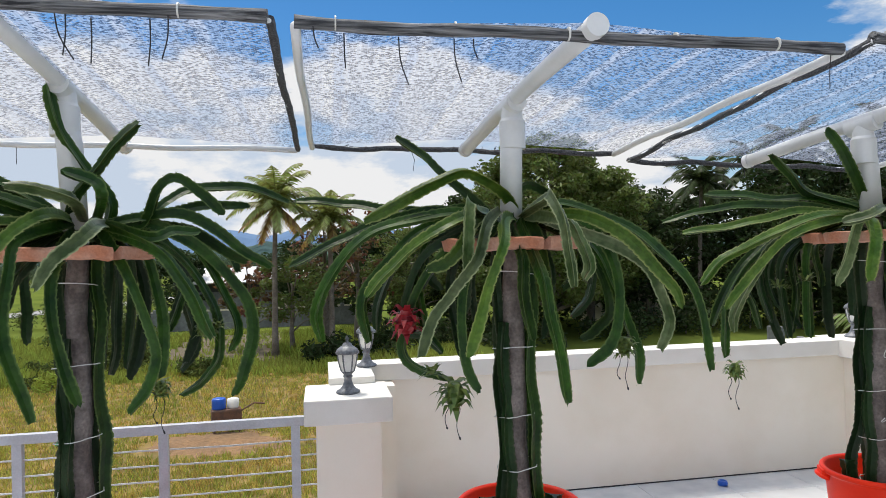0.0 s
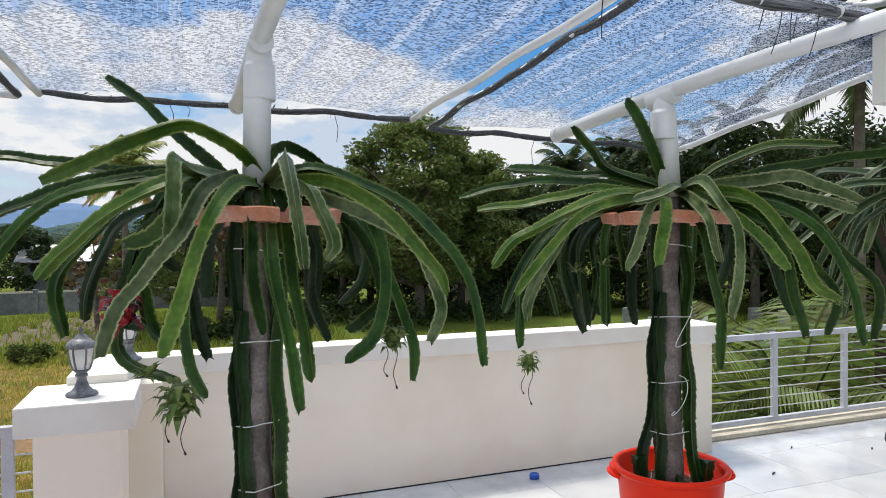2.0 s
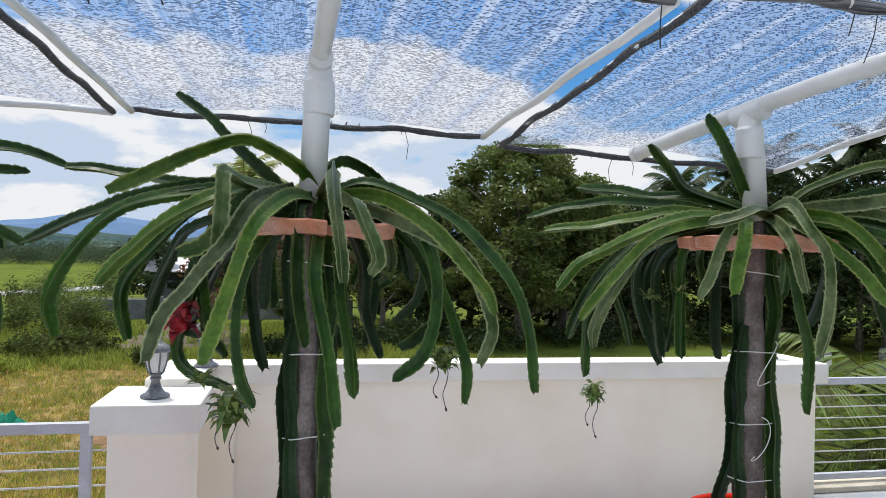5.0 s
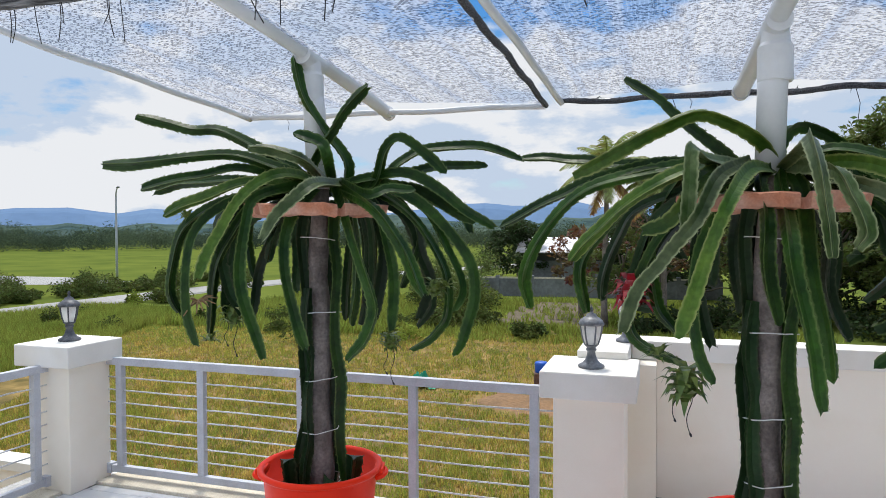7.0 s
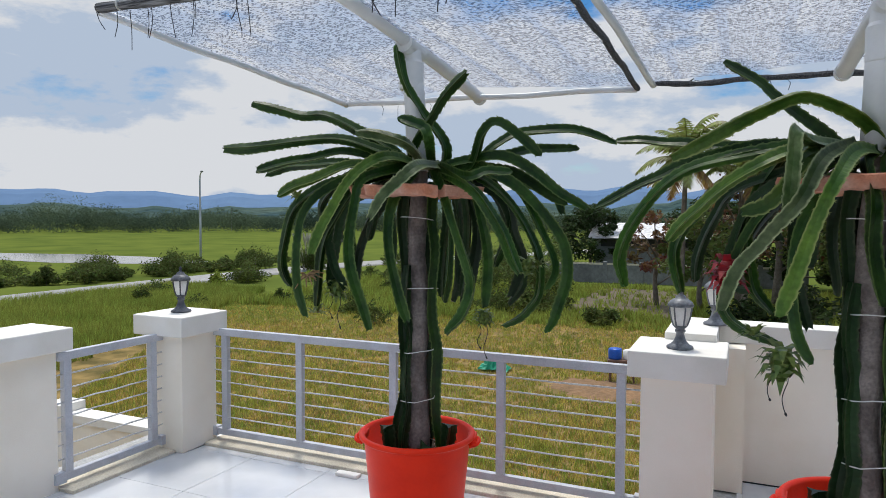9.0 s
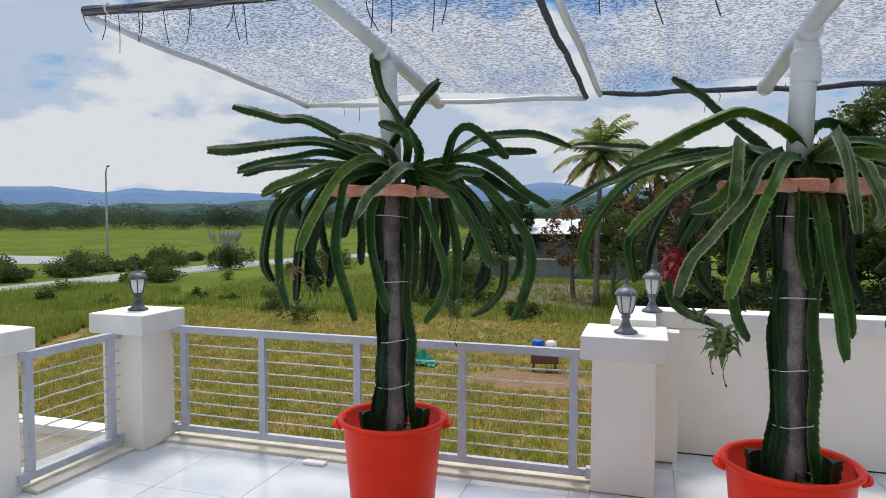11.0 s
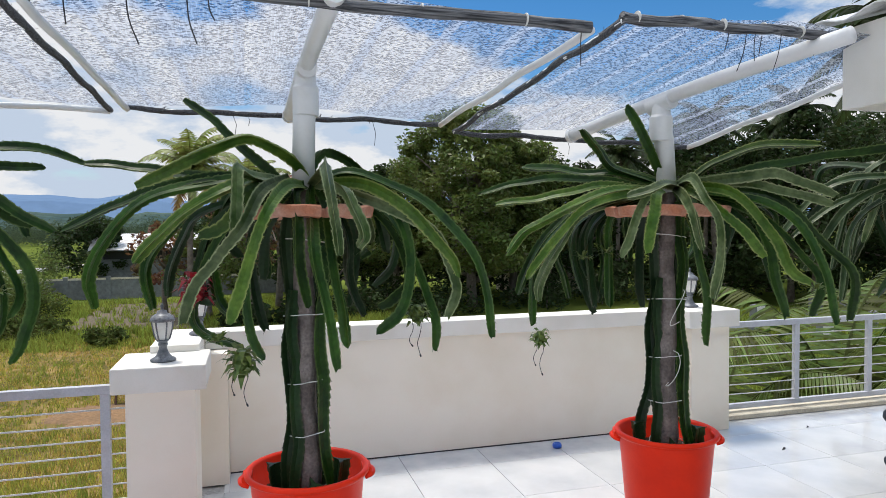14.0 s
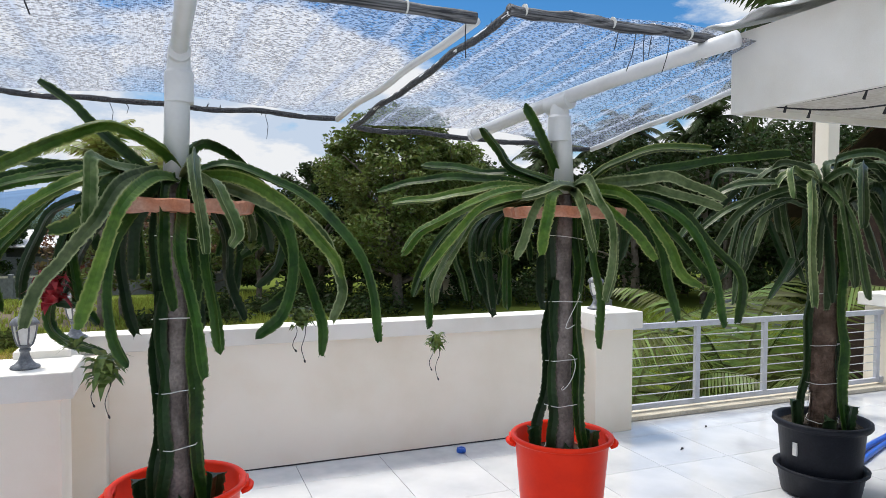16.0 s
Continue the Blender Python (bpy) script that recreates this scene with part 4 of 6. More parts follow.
arch(plant_a, 0, (-0.03, -0.05, 0.08), (-0.23, -0.3, 0.01), (-0.29, -0.4, -0.11), (-0.31, -0.4, -0.28), (-0.28, -0.4, -0.47), (-0.22, -0.4, -0.66))
arch(plant_a, 3, (-0.05, 0.01, 0.06), (-0.33, 0.07, -0.1), (-0.41, 0.1, -0.27), (-0.43, 0.1, -0.43), (-0.42, 0.1, -0.55))
arch(plant_a, 0, (-0.05, 0.01, 0.06), (-0.3, 0.03, -0.03), (-0.43, 0.04, -0.21), (-0.48, 0.05, -0.4), (-0.5, 0.05, -0.61))
arch(plant_a, 2, (0.11, -0.06, 0.08), (-0.04, -0.47, 0.03), (-0.15, -0.48, -0.08), (-0.22, -0.48, -0.18))
arch(plant_a, 3, (-0.03, 0.02, 0.04), (-0.19, 0.12, -0.09), (-0.24, 0.15, -0.29))
arch(plant_a, 0, (-0.01, -0.04, 0.06), (-0.12, -0.22, -0.08), (-0.14, -0.3, -0.28), (-0.11, -0.3, -0.48), (-0.05, -0.3, -0.63))
arch(plant_a, 0, (0.07, -0.04, 0.07), (0.13, -0.3, -0.13), (0.18, -0.36, -0.3), (0.22, -0.36, -0.47), (0.19, -0.36, -0.59), (0.11, -0.36, -0.68))
arch(plant_a, 0, (0.08, -0.05, 0.07), (0.21, -0.37, -0.03), (0.3, -0.4, -0.15), (0.38, -0.4, -0.29), (0.43, -0.4, -0.41))
arch(plant_a, 0, (0.11, -0, 0.06), (0.25, -0, -0.01), (0.31, 0, -0.2), (0.35, -0, -0.39), (0.33, -0, -0.61))
arch(plant_a, 3, (0.11, 0.01, 0.07), (0.4, 0.07, -0.06), (0.49, 0.11, -0.25), (0.54, 0.12, -0.38), (0.48, 0.12, -0.57))
arch(plant_a, 0, (0.11, -0.01, 0.07), (0.3, -0.04, 0.06), (0.48, -0.07, -0.03), (0.6, -0.1, -0.25), (0.65, -0.1, -0.41), (0.62, -0.1, -0.51))
arch(plant_a, 0, (0.11, -0.02, 0.07), (0.29, -0.05, 0.08), (0.5, -0.1, -0.04), (0.66, -0.15, -0.24), (0.71, -0.16, -0.43), (0.66, -0.16, -0.61), (0.61, -0.16, -0.71))
arch(plant_a, 0, (0.11, 0, 0.06), (0.3, 0.01, 0.03), (0.47, 0.01, -0.11), (0.59, 0.02, -0.33), (0.61, 0.02, -0.53), (0.54, 0.02, -0.64), (0.43, 0.02, -0.71))
arch(plant_a, 0, (0.11, -0.02, 0.07), (0.25, -0.08, 0.08), (0.3, -0.15, 0.22), (0.36, -0.19, 0.27), (0.45, -0.2, 0.21), (0.56, -0.2, 0.12))
arch(plant_a, 0, (0.11, 0.01, 0.07), (0.29, 0.02, 0.1), (0.38, 0.03, 0.19), (0.52, 0.04, 0.25), (0.75, 0.05, 0.27), (0.99, 0.05, 0.21))
arch(plant_a, 0, (0.11, 0.02, 0.08), (0.31, 0.1, 0.12), (0.49, 0.17, 0.16), (0.67, 0.2, 0.19), (0.84, 0.2, 0.19))
arch(plant_a, 0, (0.11, -0.02, 0.08), (0.24, -0.07, 0.1), (0.39, -0.13, 0.12), (0.54, -0.19, 0.04), (0.67, -0.2, -0.06), (0.78, -0.2, -0.13))
arch(plant_a, 0, (0.11, -0.01, 0.07), (0.3, -0.03, 0.07), (0.46, -0.04, 0.05), (0.62, -0.05, -0.04), (0.72, -0.05, -0.1))
arch(plant_a, 0, (0.12, 0.01, 0.07), (0.33, 0.05, 0.07), (0.54, 0.1, 0), (0.68, 0.1, -0.05), (0.74, 0.1, -0.15))
arch(plant_a, 0, (0.09, -0.04, 0.07), (0.21, -0.36, 0.01), (0.3, -0.36, 0.03), (0.39, -0.36, 0.03))
arch(plant_a, 3, (0.12, 0.02, 0.06), (0.37, 0.1, -0.03), (0.5, 0.19, -0.28), (0.56, 0.2, -0.49), (0.48, 0.2, -0.62))
arch(plant_a, 3, (0.08, 0.02, 0.05), (0.14, 0.06, -0.06), (0.14, 0.13, -0.29), (0.13, 0.15, -0.57))
arch(plant_a, 3, (0.11, 0.02, 0.06), (0.23, 0.09, -0.06), (0.27, 0.2, -0.34), (0.23, 0.2, -0.58))
arch(plant_a, 3, (-0.01, 0.03, 0.06), (-0.16, 0.11, -0.07), (-0.29, 0.22, -0.32), (-0.33, 0.22, -0.56))
arch(plant_c, 0, (-0.02, -0.01, 0.12), (-0.09, -0.07, 0.28), (-0.14, -0.1, 0.4), (-0.2, -0.1, 0.5))
arch(plant_c, 0, (-0.05, 0.01, 0.1), (-0.27, 0.04, 0.19), (-0.35, 0.05, 0.29), (-0.45, 0.05, 0.41))
arch(plant_c, 0, (-0.06, 0.01, 0.1), (-0.23, 0.05, 0.16), (-0.43, 0.08, 0.17), (-0.59, 0.1, 0.2), (-0.78, 0.1, 0.22))
arch(plant_c, 0, (-0.07, 0, 0.07), (-0.3, 0, 0.12), (-0.57, 0, 0.14), (-0.79, 0, 0.12), (-1.01, 0, 0.07))
arch(plant_c, 1, (-0.07, -0.01, 0.07), (-0.35, -0.06, 0.09), (-0.53, -0.09, 0.05), (-0.71, -0.1, 0.02), (-0.91, -0.1, -0))
arch(plant_c, 1, (-0.09, -0.03, 0.07), (-0.33, -0.25, 0.04), (-0.56, -0.25, -0.07), (-0.72, -0.25, -0.15), (-0.81, -0.25, -0.27))
arch(plant_c, 0, (-0.09, -0.02, 0.07), (-0.38, -0.11, 0.01), (-0.55, -0.17, -0.1), (-0.66, -0.2, -0.24), (-0.77, -0.2, -0.49))
arch(plant_c, 1, (-0.09, -0.04, 0.06), (-0.33, -0.3, -0), (-0.5, -0.3, -0.13), (-0.63, -0.3, -0.3), (-0.7, -0.3, -0.4))
arch(plant_c, 2, (-0.09, -0.02, 0.06), (-0.41, -0.1, -0.05), (-0.55, -0.15, -0.21), (-0.65, -0.15, -0.42), (-0.67, -0.15, -0.53))
arch(plant_c, 0, (-0.09, -0.01, 0.05), (-0.38, -0.05, -0.02), (-0.56, -0.08, -0.13), (-0.68, -0.1, -0.34), (-0.71, -0.1, -0.52), (-0.7, -0.1, -0.67))
arch(plant_c, 0, (-0.09, 0.01, 0.05), (-0.43, 0.06, -0.02), (-0.56, 0.09, -0.13), (-0.59, 0.1, -0.28), (-0.56, 0.1, -0.41), (-0.52, 0.1, -0.54))
arch(plant_c, 3, (-0.09, 0.02, 0.05), (-0.4, 0.13, -0.05), (-0.5, 0.18, -0.16), (-0.51, 0.2, -0.35), (-0.46, 0.2, -0.5))
arch(plant_c, 3, (-0.07, 0.01, 0.05), (-0.3, 0.05, -0.03), (-0.4, 0.08, -0.16), (-0.42, 0.1, -0.31), (-0.38, 0.1, -0.58))
arch(plant_c, 0, (-0.08, 0.02, 0.05), (-0.27, 0.08, -0.05), (-0.35, 0.12, -0.16), (-0.34, 0.15, -0.35), (-0.36, 0.15, -0.55))
arch(plant_c, 0, (-0.06, 0, 0.05), (-0.24, 0, -0.02), (-0.3, -0, -0.16), (-0.3, 0, -0.28), (-0.29, 0, -0.57))
arch(plant_c, 2, (0.05, -0.05, 0.08), (-0, -0.27, 0.08), (-0.08, -0.42, 0.05), (-0.2, -0.42, 0.01))
arch(plant_c, 2, (-0.04, -0.05, 0.05), (-0.11, -0.28, 0.01), (-0.17, -0.4, -0.1), (-0.2, -0.4, -0.21), (-0.22, -0.4, -0.27))
arch(plant_c, 1, (-0.02, -0.05, 0.06), (-0.07, -0.33, 0.01), (-0.08, -0.45, -0.1), (-0.1, -0.45, -0.25))
arch(plant_c, 2, (0.04, -0.05, 0.07), (0.07, -0.23, 0.02), (0.1, -0.45, -0.06), (0.13, -0.45, -0.17), (0.14, -0.45, -0.24))
arch(plant_c, 2, (0.04, -0.05, 0.08), (0.12, -0.2, 0.11), (0.17, -0.38, 0), (0.22, -0.4, -0.1), (0.23, -0.4, -0.31), (0.2, -0.4, -0.47))
arch(plant_c, 0, (0.04, -0.03, 0.06), (0.12, -0.19, -0.1), (0.15, -0.25, -0.32), (0.19, -0.25, -0.51), (0.18, -0.25, -0.71))
arch(plant_c, 1, (0.06, -0.04, 0.07), (0.12, -0.18, 0.04), (0.23, -0.35, -0.06), (0.33, -0.35, -0.15), (0.43, -0.35, -0.27))
arch(plant_c, 1, (0.06, 0.01, 0.09), (0.13, 0.01, 0.12), (0.23, 0.02, 0.2), (0.4, 0.04, 0.27), (0.57, 0.05, 0.29), (0.74, 0.05, 0.28))
arch(plant_c, 0, (0.07, 0.01, 0.08), (0.2, 0.01, 0.11), (0.43, 0.03, 0.16), (0.65, 0.04, 0.2), (0.86, 0.05, 0.23), (1.12, 0.05, 0.25))
arch(plant_c, 2, (0.06, -0.02, 0.08), (0.3, -0.08, 0.11), (0.49, -0.13, 0.13), (0.61, -0.15, 0.09), (0.77, -0.15, 0.01))
arch(plant_c, 2, (0.06, -0.01, 0.08), (0.33, -0.06, 0.09), (0.52, -0.1, 0.05), (0.77, -0.1, -0.03))
arch(plant_c, 1, (0.06, -0.03, 0.07), (0.29, -0.25, 0.04), (0.47, -0.25, -0.16), (0.55, -0.25, -0.32), (0.64, -0.25, -0.4))
arch(plant_c, 0, (0.06, -0.01, 0.06), (0.35, -0.06, -0.01), (0.47, -0.09, -0.21), (0.52, -0.1, -0.41), (0.56, -0.1, -0.59))
arch(plant_c, 0, (0.07, -0.02, 0.07), (0.46, -0.12, -0.02), (0.64, -0.18, -0.18), (0.71, -0.2, -0.37), (0.77, -0.2, -0.6))
arch(plant_c, 0, (0.07, -0.01, 0.07), (0.5, -0.03, 0.01), (0.71, -0.05, -0.19), (0.84, -0.05, -0.33), (0.88, -0.05, -0.46), (0.85, -0.05, -0.6))
arch(plant_c, 0, (0.07, 0.02, 0.07), (0.46, 0.1, -0.08), (0.7, 0.15, -0.31), (0.77, 0.15, -0.46), (0.73, 0.15, -0.61))
arch(plant_c, 0, (0.07, 0.01, 0.07), (0.23, 0.05, 0.05), (0.46, 0.1, -0.02), (0.66, 0.1, -0.04))
arch(plant_c, 3, (0.07, 0.02, 0.06), (0.32, 0.12, -0.05), (0.47, 0.19, -0.22), (0.59, 0.2, -0.52))
for p, count in ((plant_a, 9), (plant_b, 10), (plant_c, 9)):      # shorter stems that hang behind the post, most in the dark shade tone
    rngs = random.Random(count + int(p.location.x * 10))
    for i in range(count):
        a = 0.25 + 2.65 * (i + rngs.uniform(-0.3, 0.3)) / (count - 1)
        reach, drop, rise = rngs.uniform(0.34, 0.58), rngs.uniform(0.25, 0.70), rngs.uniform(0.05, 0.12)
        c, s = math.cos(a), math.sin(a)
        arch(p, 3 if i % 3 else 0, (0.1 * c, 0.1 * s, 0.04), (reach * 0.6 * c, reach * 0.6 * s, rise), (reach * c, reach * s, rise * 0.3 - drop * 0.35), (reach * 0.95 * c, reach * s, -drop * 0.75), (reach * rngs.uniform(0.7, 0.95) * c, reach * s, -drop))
fruit(plant_b, -0.28, -0.02, -0.715, size=1.3)
fruit(plant_b, 0.52, 0.02, -0.53, size=0.95)
fruit(plant_b, -0.49, 0.05, -0.39, tail=False, ripe=True, size=1.25)
fruit(plant_c, -0.665, -0.1, -0.735, size=0.85)
fruit(plant_a, -0.40, 0.1, -0.52, size=1.0)
fruit(plant_a, 0.33, 0.0, -0.66, size=0.8)
fruit(plant_a, 0.54, 0.0, -0.41, tail=False, size=0.85)
for p, spots in ((plant_a, ((0.59, 0, -0.41), (-0.58, 0, -0.08), (-0.50, 0.05, -0.64))), (plant_b, ((0.30, 0.05, -0.23), (-0.38, -0.05, -0.62))), (plant_c, ((-0.44, 0, -0.30), (-0.31, -0.05, -0.27), (0.72, 0, -0.45)))):
    for u, w_, v in spots:
        bud(p, u, w_, v)
withered_flower(plant_a, -0.53, -0.05, -0.45)


# the black pot with its older plant
def black_pot(x, y):
    b = thing("black_pot", x, y, 0, 0, "black plastic plant pot standing in a black saucer", "pot")
    part("saucer", lathe([(0.0, 0.0), (0.20, 0.0), (0.225, 0.012), (0.25, 0.15), (0.272, 0.16), (0.275, 0.175), (0.262, 0.178), (0.238, 0.16), (0.21, 0.02), (0.0, 0.015)], 48), M_black, b, "deep black saucer", smooth=True)
    part("body", lathe([(0.0, 0.016), (0.205, 0.018), (0.225, 0.15), (0.25, 0.43), (0.275, 0.435), (0.285, 0.45), (0.283, 0.475), (0.268, 0.48), (0.255, 0.465), (0.25, 0.42), (0.0, 0.415)], 48), M_black, b, smooth=True)
    part("sticker", box(-0.247, -0.03, 0.27, -0.236, 0.0, 0.35), M_tie, b, "small white sticker")
    return b


P4 = (5.02, 2.90)
black_pot(*P4)
plant_d = plant_at(*P4, 1.78, -50, "older dusty dragon fruit plant drooping densely in a black pot", 0.415, 0.25, grey=True)
rng4 = random.Random(11)
for i in range(60):
    a = i * 2.399 + rng4.uniform(-0.3, 0.3)
    reach, drop, rise = rng4.uniform(0.30, 0.80), rng4.uniform(0.05, 0.60), rng4.uniform(0.06, 0.32)
    if i % 6 == 0:
        drop = -rng4.uniform(0.02, 0.12)
    c, s = math.cos(a), math.sin(a)
    t_ = rng4.uniform(-0.14, 0.14)
    bend(plant_d, reach * 0.45 * c, rise, reach * 0.8 * c - t_ * s, rise - drop * rng4.uniform(0.1, 0.6), reach * c + t_ * 1.5, -drop, reach * s)


# ---- shade canopies ----
def canopy(pole, near, far, a_near, a_far, label, seed, ring=RING):
    """A tilted shade frame on a plastic pole: near = left and right corner, far = left and right corner."""
    g = thing("shade_canopy", pole[0], pole[1], ring + 0.05, 0, label, "canopy", "shade canopies")
    o = Vector((pole[0], pole[1], ring + 0.05))
    rng = random.Random(seed)
    nl, nr, fl, fr = (Vector(p) - o for p in (*near, *far))
    an, af = Vector(a_near) - o, Vector(a_far) - o
    t = -an.y / (af.y - an.y)
    tee = an.lerp(af, t)
    part("pole", tube([(0, 0, 0), (tee.x * 0.5, 0, tee.z * 0.6), (tee.x, 0, tee.z - 0.12)], 0.051, 24), M_pvc, g, smooth=True)
    part("coupling", tube([(tee.x, 0, tee.z - 0.20), (tee.x, 0, tee.z - 0.195), (tee.x, 0, tee.z - 0.075), (tee.x, 0, tee.z - 0.06), (tee.x, 0, tee.z + 0.02)], [0.056, 0.059, 0.059, 0.05, 0.042], 48), M_pvc, g)
    part("tee", tube([tee + (af - an) * -0.045, tee + (af - an) * 0.045], 0.045, 40), M_pvc, g)
    bowed = [an.lerp(af, k / 10) + Vector((0, 0, 0.02 * math.sin(math.pi * k / 10))) for k in range(11)]
    part("arm", tube(bowed, 0.036, 18), M_pvc, g, "thick white sloping pipe", smooth=True)
    if seed != 3:
        part("end_cap", tube([an, an + (an - af).normalized() * 0.035], 0.04, 40), M_pvc, g)
    part("end_cap", tube([af, af + (af - an).normalized() * 0.03], 0.041, 40), M_pvc, g)
    for a, b, wrapped in ((nl, fl, seed == 3), (nr, fr, seed == 1), (fl, fr, seed != 1)):
        pts = [a.lerp(b, k / 12) + Vector((0.004 * math.sin(k * 0.9 + seed), 0, 0.005 * math.sin(k * 1.3 + seed))) for k in range(13)]
        part("side_pipe", tube(pts, 0.009 if wrapped else 0.0165, 10), M_pvc, g, smooth=True)
        if wrapped:
            pts = curve_points([p + Vector((0.004, 0.002, -0.004 if k % 3 else 0.004)) for k, p in enumerate(pts)], 48)
            part("edge_hem", tube(pts, [0.0152 + 0.0018 * math.sin(k * 1.9 + seed) * math.sin(k * 0.7) for k in range(49)], 8), M_roll, g, "dark rolled hem of the net")
            bm = bmesh.new()
            for k in range(220):
                c = pts[0].lerp(pts[-1], rng.random())
                o = Vector((rng.uniform(-1, 1), rng.uniform(-1, 1), rng.uniform(-1.2, 0.5))).normalized() * rng.uniform(0.012, 0.03)
                q = (b - a).normalized() * rng.uniform(0.002, 0.005)
                bm.faces.new([bm.verts.new(v) for v in (c - q, c + q, c + o)])
            part("edge_fringe", bm, M_roll if rng.random() < 0.5 else M_thread, g, "frayed threads along the hem")
    last = 0.60 if seed == 3 else 1.0
    pts = curve_points([nl.lerp(nr, last * k / 16) + Vector((0, 0.006 * math.sin(k), 0.015 + 0.004 * math.sin(k * 0.9 + seed))) for k in range(17)], 64)
    part("net_roll", tube(pts, [0.021 + 0.0015 * math.sin(k * 0.7 + seed) for k in range(65)], 12), M_netroll, g, "surplus dark net rolled along the front edge", smooth=True)
    for k in (1, 4, 7, 10, 13):
        c = nl.lerp(nr, last * k / 15) + Vector((0, 0, 0.02))
        d = (nr - nl).normalized()
        part("tie", tube([c - d * 0.0025, c + d * 0.0025], 0.0235, 12), M_tie, g, "white tie")
    # the net itself, slightly sagging between its edges
    bm = bmesh.new()
    uvl = bm.loops.layers.uv.new("UVMap")
    nu, nv = 20, 20
    grid = []
    for j in range(nv + 1):
        row = []
        for i in range(nu + 1):
            a, b = i / nu, j / nv
            p = nl.lerp(nr, a).lerp(fl.lerp(fr, a), b)
            ridge = (1 - abs(2 * a - 1)) * 0.05
            p = p + Vector((0, 0, 0.012 + ridge - 0.02 * math.sin(math.pi * a * 2) ** 2 * math.sin(math.pi * b) + 0.006 * noise.noise((a * 6, b * 6, seed))))
            row.append(bm.verts.new(p))
        grid.append(row)
    for j in range(nv):
        for i in range(nu):
            f = bm.faces.new((grid[j][i], grid[j][i + 1], grid[j + 1][i + 1], grid[j + 1][i]))
            for lp, (di, dj) in zip(f.loops, ((0, 0), (1, 0), (1, 1), (0, 1))):
                lp[uvl].uv = ((i + di) / nu * 1.85 + seed * 3, (j + dj) / nv * 1.85)
    part("net", bm, M_net, g, "pale knitted shade cloth", smooth=True)
    for i in range(16 if seed == 1 else 6):
        a = rng.random() ** (2.0 if seed == 1 else 1.0)
        c = nl.lerp(nr, a * last) + Vector((0, rng.uniform(-0.02, 0.05), 0.0))
        ln, dx = rng.uniform(0.05, 0.16), rng.uniform(-0.05, 0.05)
        part("loose_thread", tube(curve_points([c, c + Vector((dx * 0.2, 0.01, -ln * 0.5)), c + Vector((dx, 0.02, -ln))], 6), 0.0022, 4), M_thread, g, "loose black thread")
    for i in range(3):
        c = fl.lerp(fr, rng.uniform(0.1, 0.9))
        ln, dx = rng.uniform(0.06, 0.15), rng.uniform(-0.03, 0.03)
        part("loose_thread", tube([c, c + Vector((dx, 0, -ln * 0.5)), c + Vector((dx * 0.6, 0.0, -ln))], 0.0016, 4), M_thread, g, "loose black thread")
    return g


canopy(POTS[0], ((-1.74, 2.15, 2.50), (0.22, 2.08, 2.44)), ((-1.62, 3.94, 2.375), (0.25, 3.95, 2.345)), (-0.66, 2.02, 2.53), (-0.71, 4.0, 2.37), "white pipe frame with pale knitted shade net and rolled front edge", 1)
canopy(POTS[1], ((0.30, 2.08, 2.425), (2.21, 2.05, 2.395)), ((0.33, 3.97, 2.365), (2.10, 3.72, 2.295)), (1.27, 2.04, 2.445), (1.22, 3.80, 2.33), "white pipe frame with pale knitted shade net and dark hems", 2)
canopy(POTS[2], ((2.34, 2.05, 2.44), (4.0, 2.15, 2.47)), ((2.17, 3.68, 2.245), (3.78, 3.66, 2.19)), (3.34, 1.98, 2.44), (2.92, 3.60, 2.235), "white pipe frame with pale knitted shade net beside the roof", 3)


# ---- roof corner over the east side ----
EX, EY, EZ = 3.60, 2.27, 2.195
r = thing("roof_eave", 0, 0, 0, 0, "white boarded eave with corrugated sheet roof and a soffit", "roof", kind="structure")
part("fascia", box(EX, FY0, EZ, EX + 0.03, EY, EZ + 0.36), M_cap, r)
part("end_board", box(EX + 0.03, EY - 0.03, EZ, 9.2, EY, EZ + 0.36), M_cap, r)
part("soffit", box(EX + 0.03, FY0, EZ + 0.03, 9.2, EY - 0.03, EZ + 0.06), M_soffit, r)
bm = bmesh.new()
rows = []
for j, (x, z) in enumerate(((EX - 0.12, EZ + 0.375), (EX + 2.0, EZ + 0.95), (9.2, EZ + 1.5))):
    rows.append([[bm.verts.new((x, FY0 + (EY + 0.12 - FY0) * k / 140, z + 0.016 * math.cos(k * math.pi / 3) + h)) for k in range(141)] for h in (0.0, 0.006)])
for j in range(2):
    for h in range(2):
        for k in range(140):
            bm.faces.new((rows[j][h][k], rows[j][h][k + 1], rows[j + 1][h][k + 1], rows[j + 1][h][k]))
for k in range(140):
    bm.faces.new((rows[0][0][k], rows[0][0][k + 1], rows[0][1][k + 1], rows[0][1][k]))
part("roof_sheet", bm, M_roofsheet, r, "corrugated metal roof sheet")
c = thing("column", 6.76, 4.30, 0, 0, "white square column with base block under the eave", "column", kind="structure")
part("shaft", box(-0.07, -0.07, 0.0, 0.07, 0.07, EZ + 0.9, 0.006), M_wall, c)
hut = thing("thatched_hut", 11.6, 6.7, GROUND, 25, "brown thatched hut with dark board walls beside the house", "hut")
part("wall", box(-1.3, -1.0, 0.0, 1.3, 1.0, 5.4), M_wood, hut)
bm = bmesh.new()
rngh = random.Random(8)
